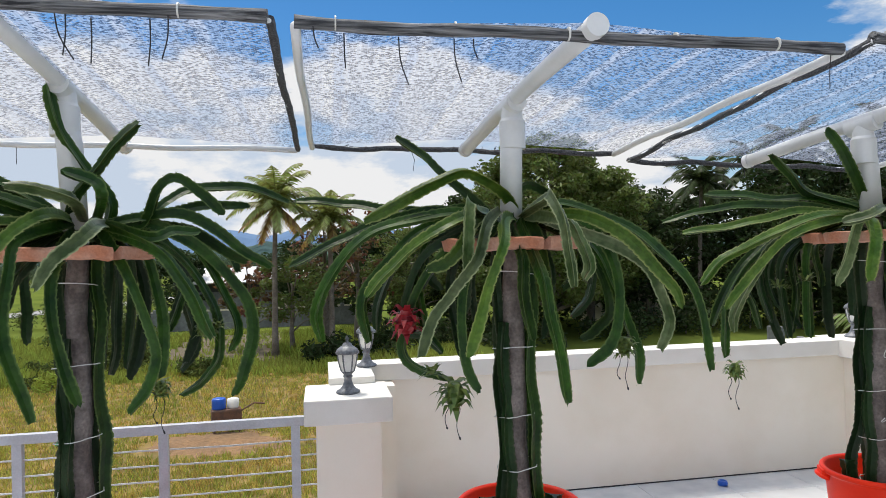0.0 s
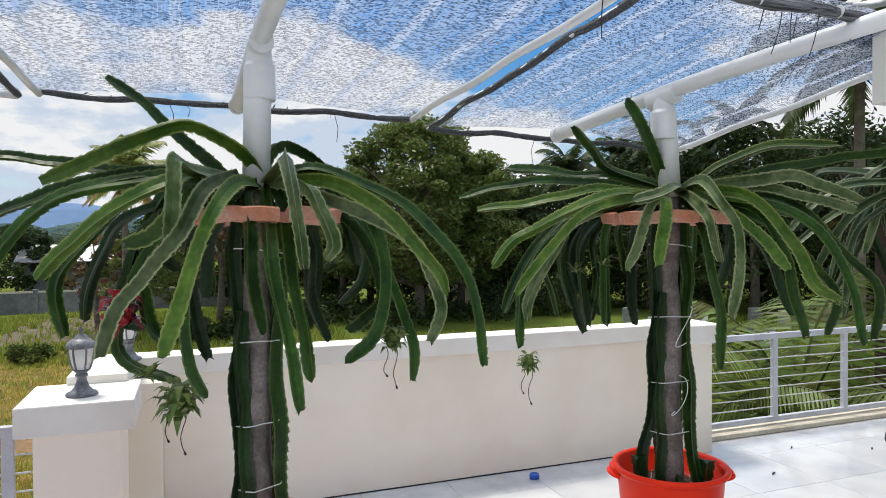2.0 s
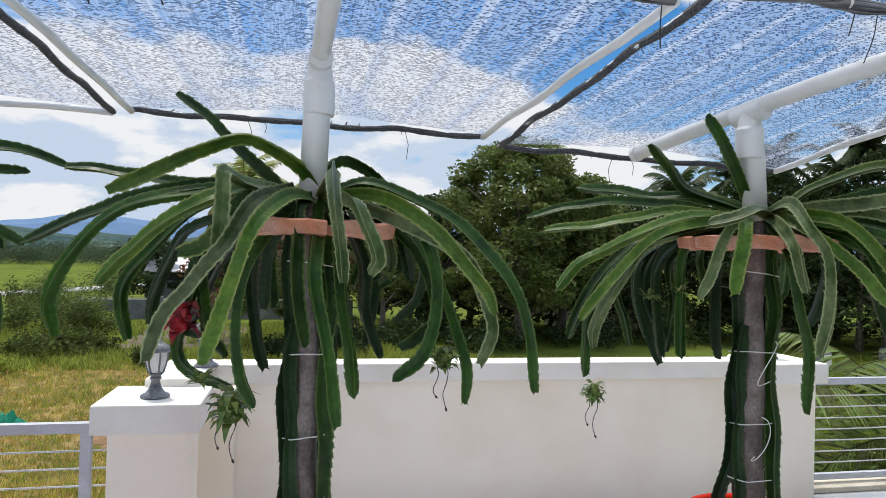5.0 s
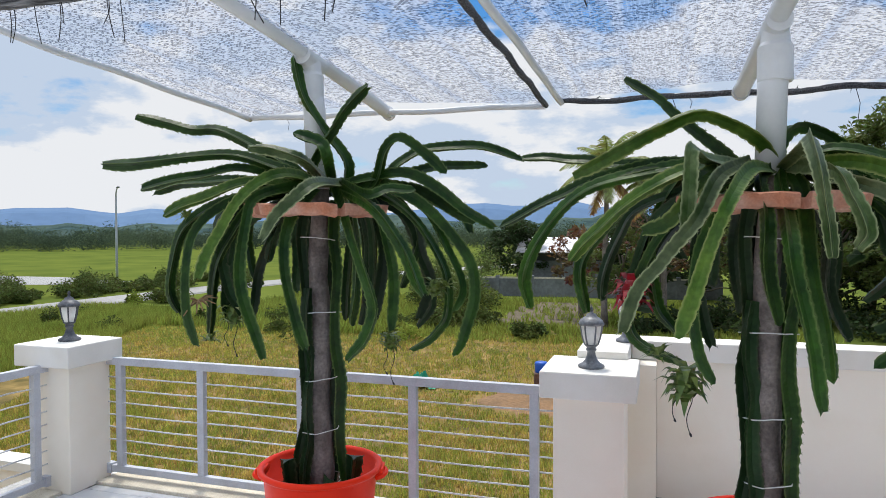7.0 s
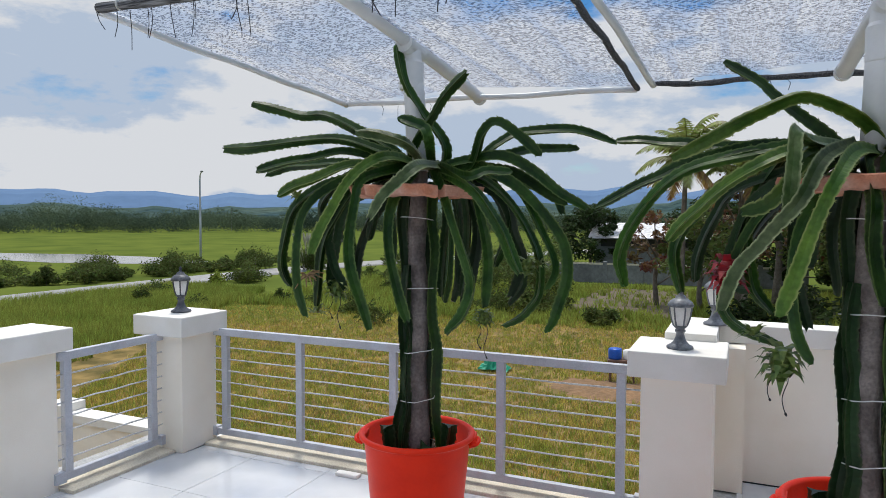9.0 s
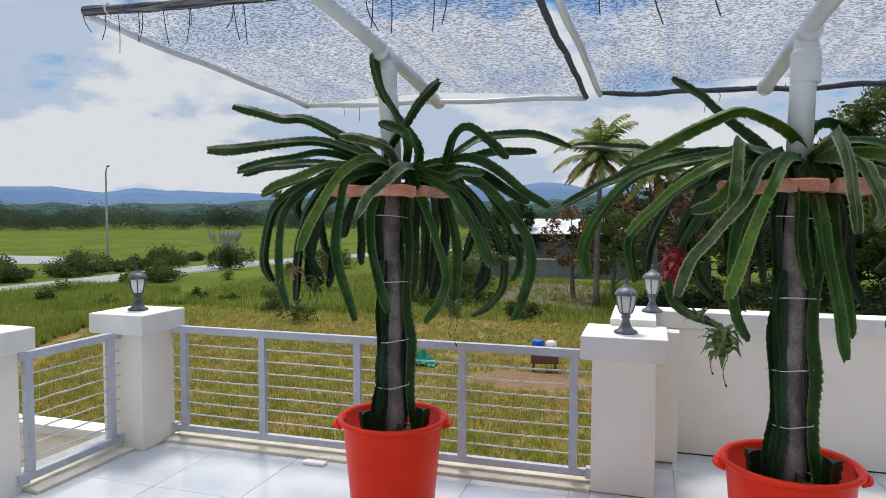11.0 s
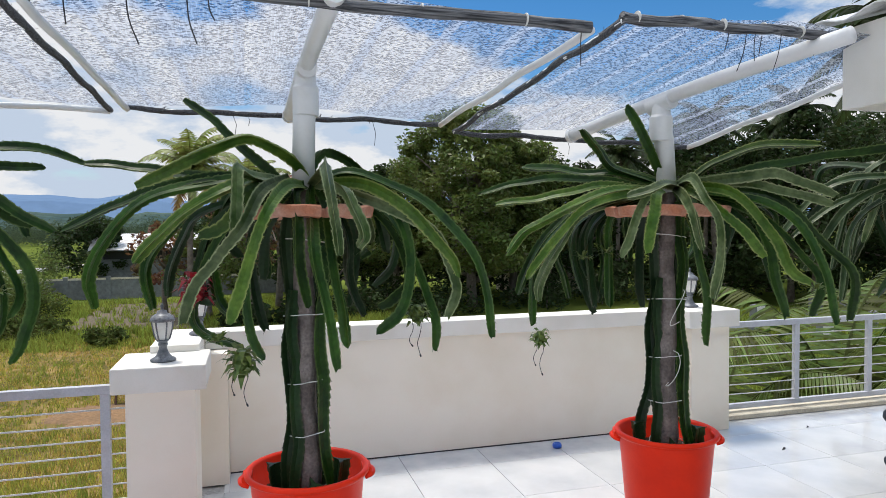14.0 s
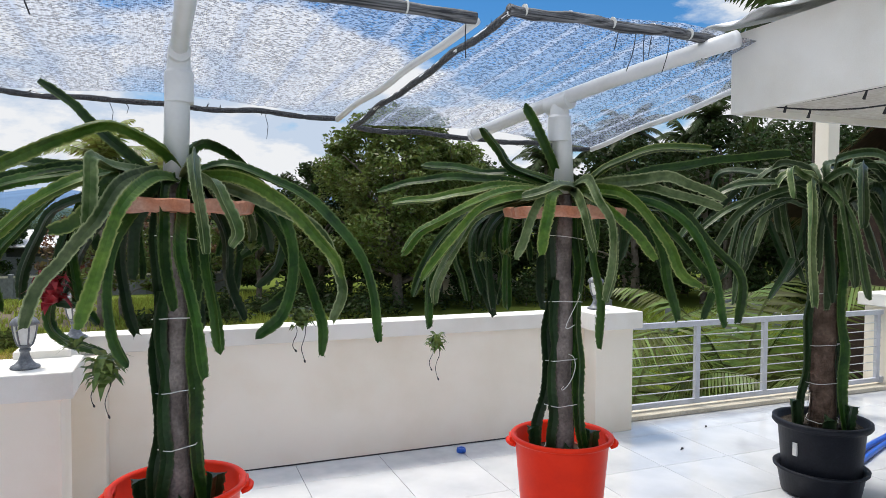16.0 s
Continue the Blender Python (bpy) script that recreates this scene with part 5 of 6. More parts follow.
for i in range(900):
    a, f = rngh.uniform(-1.9, 1.9), rngh.random()
    y = -1.5 + 1.5 * f
    for sg in (-1, 1):
        p = Vector((a, y * sg, 5.2 + 1.3 * f))
        q = p + Vector((rngh.uniform(-0.08, 0.08), -0.35 * sg, -0.32))
        w_ = Vector((0.02, 0, 0))
        bm.faces.new([bm.verts.new(v) for v in (p - w_, p + w_, q)])
part("thatch", bm, M_dry, hut, "dry brown thatch")
part("roof_slope", box(-1.85, -0.05, 6.2, 1.85, 0.05, 6.5), M_wood, hut)
for sg in (-1, 1):
    bm = bmesh.new()
    v = [bm.verts.new(p) for p in ((-1.85, 0, 6.45), (1.85, 0, 6.45), (1.85, sg * 1.5, 5.15), (-1.85, sg * 1.5, 5.15))]
    bm.faces.new(v)
    bmesh.ops.solidify(bm, geom=bm.faces[:], thickness=0.06)
    part("roof_slope", bm, M_wood, hut)
c2 = thing("column", 8.55, 4.55, 0, 0, "white column standing behind the railing end", "column", kind="structure")
part("shaft", box(-0.1, -0.1, 0.0, 0.1, 0.1, EZ + 0.4, 0.006), M_wall, c2)

g = thing("string_lights", 0, 0, EZ, 0, "dark cable of unlit string lights hung under the eave", "lights")
for y0, y1, dip, out in ((EY - 0.02, -0.6, 0.012, 0.05), (EY - 0.15, 0.0, 0.05, 0.75)):
    pts = [(EX + 0.05 + out * k / 24, y0 + (y1 - y0) * k / 24, 0.02 - dip * (abs(math.sin(k * math.pi / 8)) + k / 24)) for k in range(25)]
    part("cable", tube(pts, 0.0035, 5), M_thread, g)
    for k in range(2, 24, 3):
        part("bulb", tube([pts[k], Vector(pts[k]) + Vector((0.01, 0.02, -0.03))], [0.004, 0.007], 6), M_thread, g)

# ---- small things on the terrace ----
b = thing("blue_bottle_cap", 3.19, 4.41, 0, 15, "small blue plastic tape ring lying on the tiles", "litter")
part("ring", lathe([(0.026, 0.0), (0.034, 0.004), (0.036, 0.02), (0.03, 0.036), (0.022, 0.036), (0.02, 0.01), (0.0, 0.009)], 20), M_blue, b, smooth=True)
h = tagged(obj("hose", tube(curve_points([(5.30, 3.06, 0.022), (5.75, 3.24, 0.022), (6.38, 3.46, 0.022), (7.0, 3.6, 0.022), (8.2, 3.5, 0.022)], 40), 0.02, 8), M_blue, smooth=True), "blue garden hose lying on the tiles", "hose")
h2 = tagged(obj("hose", tube(curve_points([(5.30, 2.99, 0.022), (5.80, 3.18, 0.022), (6.40, 3.40, 0.022), (7.0, 3.52, 0.022), (8.2, 3.4, 0.022)], 40), 0.02, 8), M_blue, smooth=True), "blue garden hose lying on the tiles", "hose")
for x, y, s in ((4.75, 3.86, 0.03), (5.35, 4.25, 0.02), (5.9, 4.0, 0.02), (4.6, 2.85, 0.015)):
    tagged(obj("dead_leaf", tube([(x, y, 0.004), (x + s, y + s * 0.6, 0.008), (x + 2 * s, y + s, 0.003)], [0.002, 0.008, 0.001], 5), M_thread), "small dark dry leaf on the tiles", "leaf", "dead leaves")
tagged(obj("paper_scrap", box(-1.52, 3.62, 0.0, -1.36, 3.68, 0.022, 0.006), M_cap), "white folded scrap lying by the railing", "litter")


# ---- trees ----
def leaf_cloud(bm, centre, radii, count, size, rng, droop=0.0):
    """Many small bent leaves round a centre, thinner towards the outside."""
    for _ in range(count):
        d = Vector((rng.gauss(0, 1), rng.gauss(0, 1), rng.gauss(0, 1))).normalized()
        f = rng.random() ** 0.45
        p = Vector(centre) + Vector((d.x * radii[0], d.y * radii[1], d.z * radii[2])) * f
        a = Vector((rng.gauss(0, 1), rng.gauss(0, 1), rng.gauss(0, 0.6) - droop)).normalized()
        b = a.cross(Vector((rng.gauss(0, 1), rng.gauss(0, 1), rng.gauss(0, 1)))).normalized()
        s = size * rng.uniform(0.6, 1.3)
        q = [p - a * s * 0.5, p + b * s * 0.22, p + a * s * 0.5, p - b * s * 0.22]
        bm.faces.new([bm.verts.new(v) for v in q])


def tree(x, y, h, r, seed, leaf, label, clumps=34, per=150, size=0.34, trunk_h=0.35, group="trees", spread=(0.15, 0.31)):
    rng = random.Random(seed)
    t = thing("tree", x, y, GROUND, 0, label, "tree", group)
    bm = tube([(0.12 * r * 0.2 * math.sin(k + seed), 0.1 * math.cos(k * 1.3), h * 0.75 * k / 7) for k in range(8)], [0.05 * h * 0.55 * (1 - k / 9) + 0.02 for k in range(8)], 9)
    spots = []
    for i in range(clumps):
        a, f = i * 2.399 + rng.uniform(-0.4, 0.4), (i + 0.5) / clumps
        lev = trunk_h + (1 - trunk_h) * f
        wide = r * math.sqrt(max(0.06, 1 - ((lev - trunk_h) / (1.02 - trunk_h) * 1.5 - 0.5) ** 2)) * rng.uniform(0.45, 1.0)
        spots.append(Vector((wide * math.cos(a), wide * math.sin(a), h * min(lev, 0.97))))
    for s in spots[::3]:
        base = Vector((0, 0, s.z * 0.62))
        tube([base, base.lerp(s, 0.5) + Vector((0, 0, 0.2)), s], [0.012 * h, 0.007 * h, 0.02], 6, bm)
    part("trunk", bm, M_trunk, t, smooth=True)
    bm = bmesh.new()
    for s in spots:
        k = rng.uniform(*spread) * r
        leaf_cloud(bm, s, (k * 1.25, k * 1.25, k * 0.85), per, size, rng, 0.2)
    part("crown", bm, leaf, t)
    return t


def palm(x, y, h, seed, leaf=None, fronds=20, length=3.2, label="coconut palm with a feathery crown", lean=0.06, dry=0, group="palms", base=GROUND, up=0.9, leaflets=36, broad=0.016):
    rng = random.Random(seed)
    leaf = leaf or M_frond
    t = thing("palm_tree", x, y, base, 0, label, "palm", group)
    lx, ly = rng.uniform(-1, 1) * lean * h, rng.uniform(-1, 1) * lean * h
    top = Vector((lx, ly, h))
    if h > 1:
        part("trunk", tube([(lx * (k / 8) ** 2, ly * (k / 8) ** 2, h * k / 8) for k in range(9)], [0.17 - 0.008 * k + (0.06 if k == 0 else 0) for k in range(9)], 9), M_trunk, t, smooth=True)
    for i in range(fronds):
        a = i * 2.399 + rng.uniform(-0.2, 0.2)
        f = (i + 0.5) / fronds
        el = up * math.pi / 2 * (1 - f * 1.35) + rng.uniform(-0.1, 0.1)
        ln = length * rng.uniform(0.85, 1.1)
        out = Vector((math.cos(a), math.sin(a), 0))
        path, p, e = [top.copy()], top.copy(), el
        for k in range(14):
            p = p + (out * math.cos(e) + Vector((0, 0, math.sin(e)))) * ln / 14
            e -= (0.035 + 0.013 * k) * (1.0 if e > -0.6 else 0.3)
            path.append(p)
        bm = tube(path, [0.035 * (1 - k / 17) for k in range(15)], 4)
        side = out.cross(Vector((0, 0, 1)))
        for k in range(1, leaflets + 1):
            s = k / (leaflets + 1) * 13.9
            j = int(s)
            q = path[j].lerp(path[j + 1], s - j)
            d = (path[j + 1] - path[j]).normalized()
            w = ln * 0.25 * math.sin(math.pi * min(1, 0.12 + 0.86 * k / (leaflets + 1))) ** 0.6
            for sg in (-1, 1):
                tip = q + (side * sg * 0.75 + d * 0.55 + Vector((0, 0, -0.42 - rng.random() * 0.35))).normalized() * w * rng.uniform(0.8, 1.1)
                mid = q.lerp(tip, 0.5) + Vector((0, 0, 0.04 * w))
                b = d * ln * broad
                vs = [bm.verts.new(v) for v in (q - b, q + b, mid + b, mid - b, tip)]
                bm.faces.new(vs[:4])
                bm.faces.new((vs[3], vs[2], vs[4]))
        part("frond", bm, M_frond_dry if i >= fronds - dry else leaf, t)
    return t


def shrub(x, y, r, h, seed, leaf, label="leafy green roadside shrub", n=420, size=0.3, base=GROUND):
    rng = random.Random(seed)
    t = thing("shrub", x, y, base, 0, label, "shrub", "shrubs")
    bm = bmesh.new()
    for i in range(13):                       # clumps of uneven size, the outer ones lower
        a, f = i * 2.4 + rng.uniform(-0.5, 0.5), rng.uniform(0.1, 1.0)
        k = rng.uniform(0.22, 0.5)
        top = h * (1.05 - 0.5 * f) * rng.uniform(0.7, 1.15)
        leaf_cloud(bm, (r * f * math.cos(a), r * f * math.sin(a), top * 0.55), (r * k, r * k, top * 0.5), n // 13, size * rng.uniform(0.8, 1.15), rng)
    part("foliage", bm, leaf, t)
    part("stalk", tube([(0, 0, 0), (0.05, 0, h * 0.5)], [0.05, 0.02], 6), M_trunk, t)
    return t


# the big tree behind the parapet and the dark wood to its east
tree(14.0, 39.0, 11.8, 5.6, 3, M_leaf, "broad leafy green tree behind the parapet", 150, 330, 0.30, 0.2, spread=(0.08, 0.20))
tree(17.5, 41.0, 10.2, 4.2, 4, M_leaf, "broad leafy green tree at the wood's edge", 110, 260, 0.30, 0.25, spread=(0.08, 0.21))
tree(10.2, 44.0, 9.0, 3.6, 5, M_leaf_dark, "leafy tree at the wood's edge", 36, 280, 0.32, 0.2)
tree(6.0, 42.0, 6.6, 3.0, 6, M_leaf, "small leafy tree beside the house", 30, 240, 0.28)
tree(0.6, 40.0, 8.6, 2.3, 7, M_leaf_red, "tree with sparse reddish leaves", 20, 70, 0.34)
tree(2.6, 42.0, 8.4, 2.4, 17, M_leaf_red, "tree with sparse reddish leaves", 18, 60, 0.34)
tree(-3.6, 39.0, 5.2, 1.8, 8, M_leaf_red, "small reddish-leaved tree by the wall", 16, 80, 0.3)
tree(-1.2, 37.5, 5.0, 2.2, 9, M_leaf, "small leafy tree by the wall", 20, 110, 0.3)
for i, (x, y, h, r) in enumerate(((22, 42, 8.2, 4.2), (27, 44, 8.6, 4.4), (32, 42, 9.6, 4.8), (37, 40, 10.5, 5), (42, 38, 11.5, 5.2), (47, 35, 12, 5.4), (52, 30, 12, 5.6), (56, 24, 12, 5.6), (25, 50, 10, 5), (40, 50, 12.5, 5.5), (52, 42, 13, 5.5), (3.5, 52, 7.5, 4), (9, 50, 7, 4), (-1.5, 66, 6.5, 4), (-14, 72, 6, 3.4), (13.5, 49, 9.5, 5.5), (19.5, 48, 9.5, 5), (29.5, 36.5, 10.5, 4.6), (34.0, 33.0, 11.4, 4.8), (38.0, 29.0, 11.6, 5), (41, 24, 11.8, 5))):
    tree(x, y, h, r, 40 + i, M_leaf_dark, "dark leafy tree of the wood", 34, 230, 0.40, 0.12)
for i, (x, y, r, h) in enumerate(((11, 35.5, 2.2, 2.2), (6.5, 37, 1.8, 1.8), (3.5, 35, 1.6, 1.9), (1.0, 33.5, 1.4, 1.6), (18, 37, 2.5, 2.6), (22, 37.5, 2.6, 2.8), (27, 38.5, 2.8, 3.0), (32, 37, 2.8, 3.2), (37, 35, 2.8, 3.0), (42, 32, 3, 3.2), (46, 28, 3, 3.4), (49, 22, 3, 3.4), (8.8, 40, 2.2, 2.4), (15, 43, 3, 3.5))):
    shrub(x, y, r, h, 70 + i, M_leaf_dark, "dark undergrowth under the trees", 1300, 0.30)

palm(-2.0, 35.5, 7.9, 2, fronds=28, length=2.7, up=1.05, dry=4, label="coconut palm with yellowing lower fronds", lean=0.02)
palm(0.9, 36.5, 7.2, 12, fronds=24, length=2.5, dry=3, label="coconut palm with yellowing lower fronds", lean=0.03)
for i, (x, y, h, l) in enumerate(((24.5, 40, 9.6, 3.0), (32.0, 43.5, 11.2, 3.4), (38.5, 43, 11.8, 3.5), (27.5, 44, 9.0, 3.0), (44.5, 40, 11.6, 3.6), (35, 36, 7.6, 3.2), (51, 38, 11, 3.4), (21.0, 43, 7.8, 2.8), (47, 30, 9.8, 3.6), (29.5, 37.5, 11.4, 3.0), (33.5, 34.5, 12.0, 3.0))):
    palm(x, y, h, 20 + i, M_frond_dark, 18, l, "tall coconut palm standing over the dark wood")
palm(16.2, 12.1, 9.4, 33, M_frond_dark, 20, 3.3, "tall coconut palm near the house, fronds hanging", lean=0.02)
palm(9.2, 7.6, 1.9, 35, M_frond_mid, 20, 3.6, "young palm with long arching fronds below the railing", lean=0.0, up=0.98, leaflets=58, broad=0.0062)
palm(12.4, 8.0, 1.8, 36, M_frond_mid, 17, 3.2, "young palm with long arching fronds below the railing", lean=0.0, up=0.98, leaflets=58, broad=0.0062)
palm(7.4, 8.0, 1.5, 37, M_frond_mid, 15, 2.9, "young palm with long arching fronds below the railing", lean=0.0, up=0.95, leaflets=58, broad=0.0062)

# grave blocks on the lawn
for i, (x, y, s) in enumerate(((24.6, 23.0, 0.8), (25.4, 28.0, 0.9), (28.5, 24.2, 0.9), (22.6, 28.3, 0.8), (30.6, 27.5, 0.9), (24, 32, 0.9), (32.3, 26.0, 0.9), (20.4, 22.7, 0.8), (28.1, 21.7, 0.8), (31, 30, 0.8), (26.8, 26.0, 0.7))):
    b = thing("stone_block", x, y, GROUND, 20 * i, "weathered grey-white stone block leaning on the grass", "stone block", "stone blocks")
    part("slab", box(-s * 0.5, -s * 0.2, 0, s * 0.5, s * 0.2, s, 0.05), M_greywall, b)
    part("face", box(-s * 0.4, -s * 0.23, s * 0.1, s * 0.4, -s * 0.201, s * 0.9, 0.01), M_cap, b)
shed = thing("shed", 22.5, 47.5, GROUND, 10, "white painted shed half hidden by trees", "shed")
part("wall", box(-3, -2, 0, 3, 2, 2.6), M_wall, shed)
part("roof", box(-3.3, -2.3, 2.6, 3.3, 2.3, 2.75), M_roofsheet, shed)

# ---- fields, road and far country ----
rd = curve_points([(-39, -10, 0), (-38.2, 12, 0), (-38, 26, 0), (-38.1, 38, 0), (-37.4, 52, 0), (-35, 64, 0), (-29, 80, 0), (-18, 106, 0)], 80)
bm = bmesh.new()
prev = None
for i, p in enumerate(rd):
    d = (rd[min(i + 1, 80)] - rd[max(i - 1, 0)]).normalized()
    s = Vector((d.y, -d.x, 0)) * 2.1
    row = [bm.verts.new(p + q + Vector((0, 0, z))) for q, z in ((-s * 1.06, GROUND - 0.02), (-s, GROUND + 0.12), (s, GROUND + 0.12), (s * 1.06, GROUND - 0.02))]
    if prev:
        for k in range(3):
            bm.faces.new((prev[k], prev[k + 1], row[k + 1], row[k]))
    prev = row
tagged(obj("road", bm, M_asphalt), "narrow pale concrete country road", "road", kind="structure")
bm = bmesh.new()
bm.faces.new([bm.verts.new((-72 + 19 * math.cos(a / 20 * 6.283) * (1 + 0.12 * math.sin(a * 1.7)), 54.5 + 6.2 * math.sin(a / 20 * 6.283) + 0.6 * math.sin(a * 2.3), GROUND + 0.03)) for a in range(20)])
tagged(obj("pond", bm, M_water), "still pale pond between the paddies", "pond", kind="structure")

for x, y, hh, lab in ((-51.4, 54.5, 9.4, "tall grey street lamp with one curved arm"),):
    s = thing("street_lamp", x, y, GROUND, -40, lab, "street lamp")
    part("pole", tube([(0, 0, 0), (0, 0, hh * 0.5), (0, 0, hh - 0.7), (0.15, 0, hh - 0.3), (0.7, 0, hh), (1.6, 0, hh + 0.15)], [0.13, 0.11, 0.08, 0.07, 0.06, 0.05], 8), M_rail, s, smooth=True)
    part("lamp_head", box(1.5, -0.12, hh + 0.1, 2.3, 0.12, hh + 0.22, 0.04), M_silver, s)
for x, y in ((-165, 188),):
    s = thing("utility_pole", x, y, GROUND, 0, "thin pale utility pole in the far field", "pole")
    part("pole", tube([(0, 0, 0), (0, 0, 8.5)], [0.14, 0.09], 7), M_greywall, s)

hs = thing("farm_building", -7.5, 75.0, GROUND, 4, "low grey farm building with a pale sheet roof", "building")
hs.scale = (1.32, 1.2, 1.12)
part("wall", box(-4.6, -3, 0, 4.6, 3, 2.6), M_greywall, hs)
# flat dark panel on the solid wall draws the gap's shade
part("opening", box(-4.2, -3.03, 1.8, 4.2, -3.0, 2.5), M_thread, hs, "dark panel for the shaded gap under the roof")
bm = bmesh.new()
for z in (0.0, 0.08):
    v = [bm.verts.new(p) for p in ((-5.1, -4.0, 2.55 + z), (5.1, -4.0, 2.55 + z), (5.1, 0.5, 3.9 + z), (-5.1, 0.5, 3.9 + z), (-5.1, 4, 2.9 + z), (5.1, 4, 2.9 + z))]
    bm.faces.new((v[0], v[1], v[2], v[3]))
    bm.faces.new((v[3], v[2], v[5], v[4]))
part("roof", bm, M_roofsheet, hs, "pale sheet roof")
fw = thing("field_wall", -6.0, 52.4, GROUND, 3, "long grey block wall along the field", "wall")
part("wall", box(-8.5, -0.1, 0, 11, 0.1, 1.5), M_greywall, fw)
for k in range(8):
    part("pillar", box(-8.4 + k * 2.7, -0.18, 0, -8.1 + k * 2.7, 0.18, 1.62), M_greywall, fw)
part("band", box(-8.5, -0.13, 1.38, 11, -0.101, 1.52), M_kerb, fw)

for i, (x, y, r, h, m) in enumerate(((-47, 47, 2.2, 2.0, M_bush), (-43.5, 43, 2.0, 1.9, M_bush), (-49, 40, 2.0, 1.8, M_bush), (-44, 36, 1.8, 1.6, M_bush), (-52, 33, 2.2, 1.8, M_bush), (-40.5, 50, 1.8, 2.4, M_bush), (-38, 56, 1.9, 2.4, M_bush), (-33.5, 40.5, 1.5, 1.3, M_bush), (-30, 60, 1.8, 2.2, M_bush), (-27, 56, 1.6, 1.8, M_bush),
                                 (-21, 58, 2.0, 2.6, M_bush), (-17, 54, 2.0, 2.4, M_bush), (-14, 50, 1.8, 2.6, M_leaf), (-9.7, 33.5, 1.6, 1.5, M_bush), (-10.5, 41, 1.6, 2.2, M_bush), (-13, 42, 1.7, 2.5, M_bush), (-5.2, 31.5, 0.8, 0.9, M_bush), (-22, 70, 2.6, 3.4, M_leaf), (-8.5, 34.5, 1.3, 1.1, M_bush), (-15, 60, 2.5, 4, M_leaf), (-24, 47, 1.4, 1.2, M_bush))):
    shrub(x, y, r * 1.15, h * 1.05, 100 + i, m, n=2600, size=0.2)
rngb = random.Random(21)
for i in range(22):
    y = 30 + 34 * i / 21 + rngb.uniform(-0.8, 0.8)
    shrub(-43.5 + 0.05 * (y - 30) - rngb.uniform(0, 6.0) * rngb.random(), y, rngb.uniform(0.8, 1.9), rngb.uniform(0.6, 1.7), 400 + i, M_bush, "dense dark shrub along the country road", n=1500, size=0.24)
for i in range(26):
    shrub(rngb.uniform(-34, -9), rngb.uniform(27, 50), rngb.uniform(0.5, 1.1), rngb.uniform(0.5, 1.2), 300 + i, M_bush if i % 3 else M_lawn, "low olive tuft in the rough grass", n=700, size=0.16)
pl = thing("pampas_grass", -35.5, 51.5, GROUND, 0, "clump of tall grass with pale feathery plumes", "grass")
rngp = random.Random(5)
for i in range(26):
    a = rngp.uniform(0, 6.28)
    o = Vector((math.cos(a), math.sin(a), 0)) * rngp.uniform(0.3, 1.6)
    part("plume", tube([o * 0.4, o * 0.8 + Vector((0, 0, 2.4)), o + Vector((0, 0, 3.0)), o * 1.2 + Vector((0, 0, 3.5))], [0.015, 0.02, 0.10, 0.015], 5), M_plume, pl)

bm = bmesh.new()
plot = []
for j in range(16):
    plot.append([bm.verts.new((-8.0 + 6.0 * i / 10 + 0.3 * noise.noise((i, j, 2.0)), 34.6 + 12.0 * j / 15 + 0.3 * noise.noise((i, j, 7.0)), GROUND + 0.03 + (0.14 if j % 2 else 0.0))) for i in range(11)])
for a, b in zip(plot, plot[1:]):
    for k in range(10):
        bm.faces.new((a[k], a[k + 1], b[k + 1], b[k]))
tagged(obj("ploughed_plot", bm, M_plot), "small ploughed plot of dull brown ridges by the wall", "plot", kind="structure")
shrub(-35.2, 51.2, 1.5, 2.2, 160, M_bush, "tall tuft of field grass", n=2200, size=0.25)
# hand tractor on bare earth, green sheet
bm = bmesh.new()
c = []
for a in range(48):
    t = a / 48 * 6.283
    k = 0.95 + 0.5 * noise.noise((math.cos(t) * 1.5, math.sin(t) * 1.5, 4.4)) + 0.3 * noise.noise((a * 0.9, 2.2, 1.0))
    c.append(bm.verts.new((-2.7 + 2.0 * k * math.cos(t), 19.3 + 1.35 * k * math.sin(t), GROUND + 0.004)))
mid = bm.verts.new((-2.6, 19.6, GROUND + 0.16))
for k in range(48):
    bm.faces.new((c[k], c[(k + 1) % 48], mid))
tagged(obj("bare_soil", bm, M_earth), "patch of bare reddish earth in the stubble", "soil", kind="structure")
ht = thing("hand_tractor", -2.45, 20.6, GROUND, 12, "small rusty farm engine carrying blue and white drums", "machine")
part("body", box(-0.42, -0.25, 0.32, 0.42, 0.25, 0.72, 0.04), M_rust, ht)
part("blue_drum", lathe([(0.0, 0.72), (0.19, 0.72), (0.2, 0.76), (0.2, 1.0), (0.18, 1.03), (0.0, 1.03)], 16, at=(-0.2, 0, 0)), M_blue, ht, "blue plastic drum", smooth=True)
part("white_drum", lathe([(0.0, 0.72), (0.16, 0.72), (0.17, 0.76), (0.17, 0.98), (0.05, 1.02), (0.0, 1.03)], 16, at=(0.2, 0, 0)), M_cap, ht, "white plastic drum", smooth=True)
for sx in (-1, 1):
    part("leg", tube([(sx * 0.36, -0.2, 0.0), (sx * 0.32, -0.18, 0.35)], 0.03, 6), M_rust, ht)
    part("leg", tube([(sx * 0.36, 0.2, 0.0), (sx * 0.32, 0.18, 0.35)], 0.03, 6), M_rust, ht)
part("handle", tube([(0.4, 0, 0.6), (0.8, 0, 0.8), (1.1, 0, 0.75)], 0.025, 6), M_rust, ht)
tb = bmesh.new()
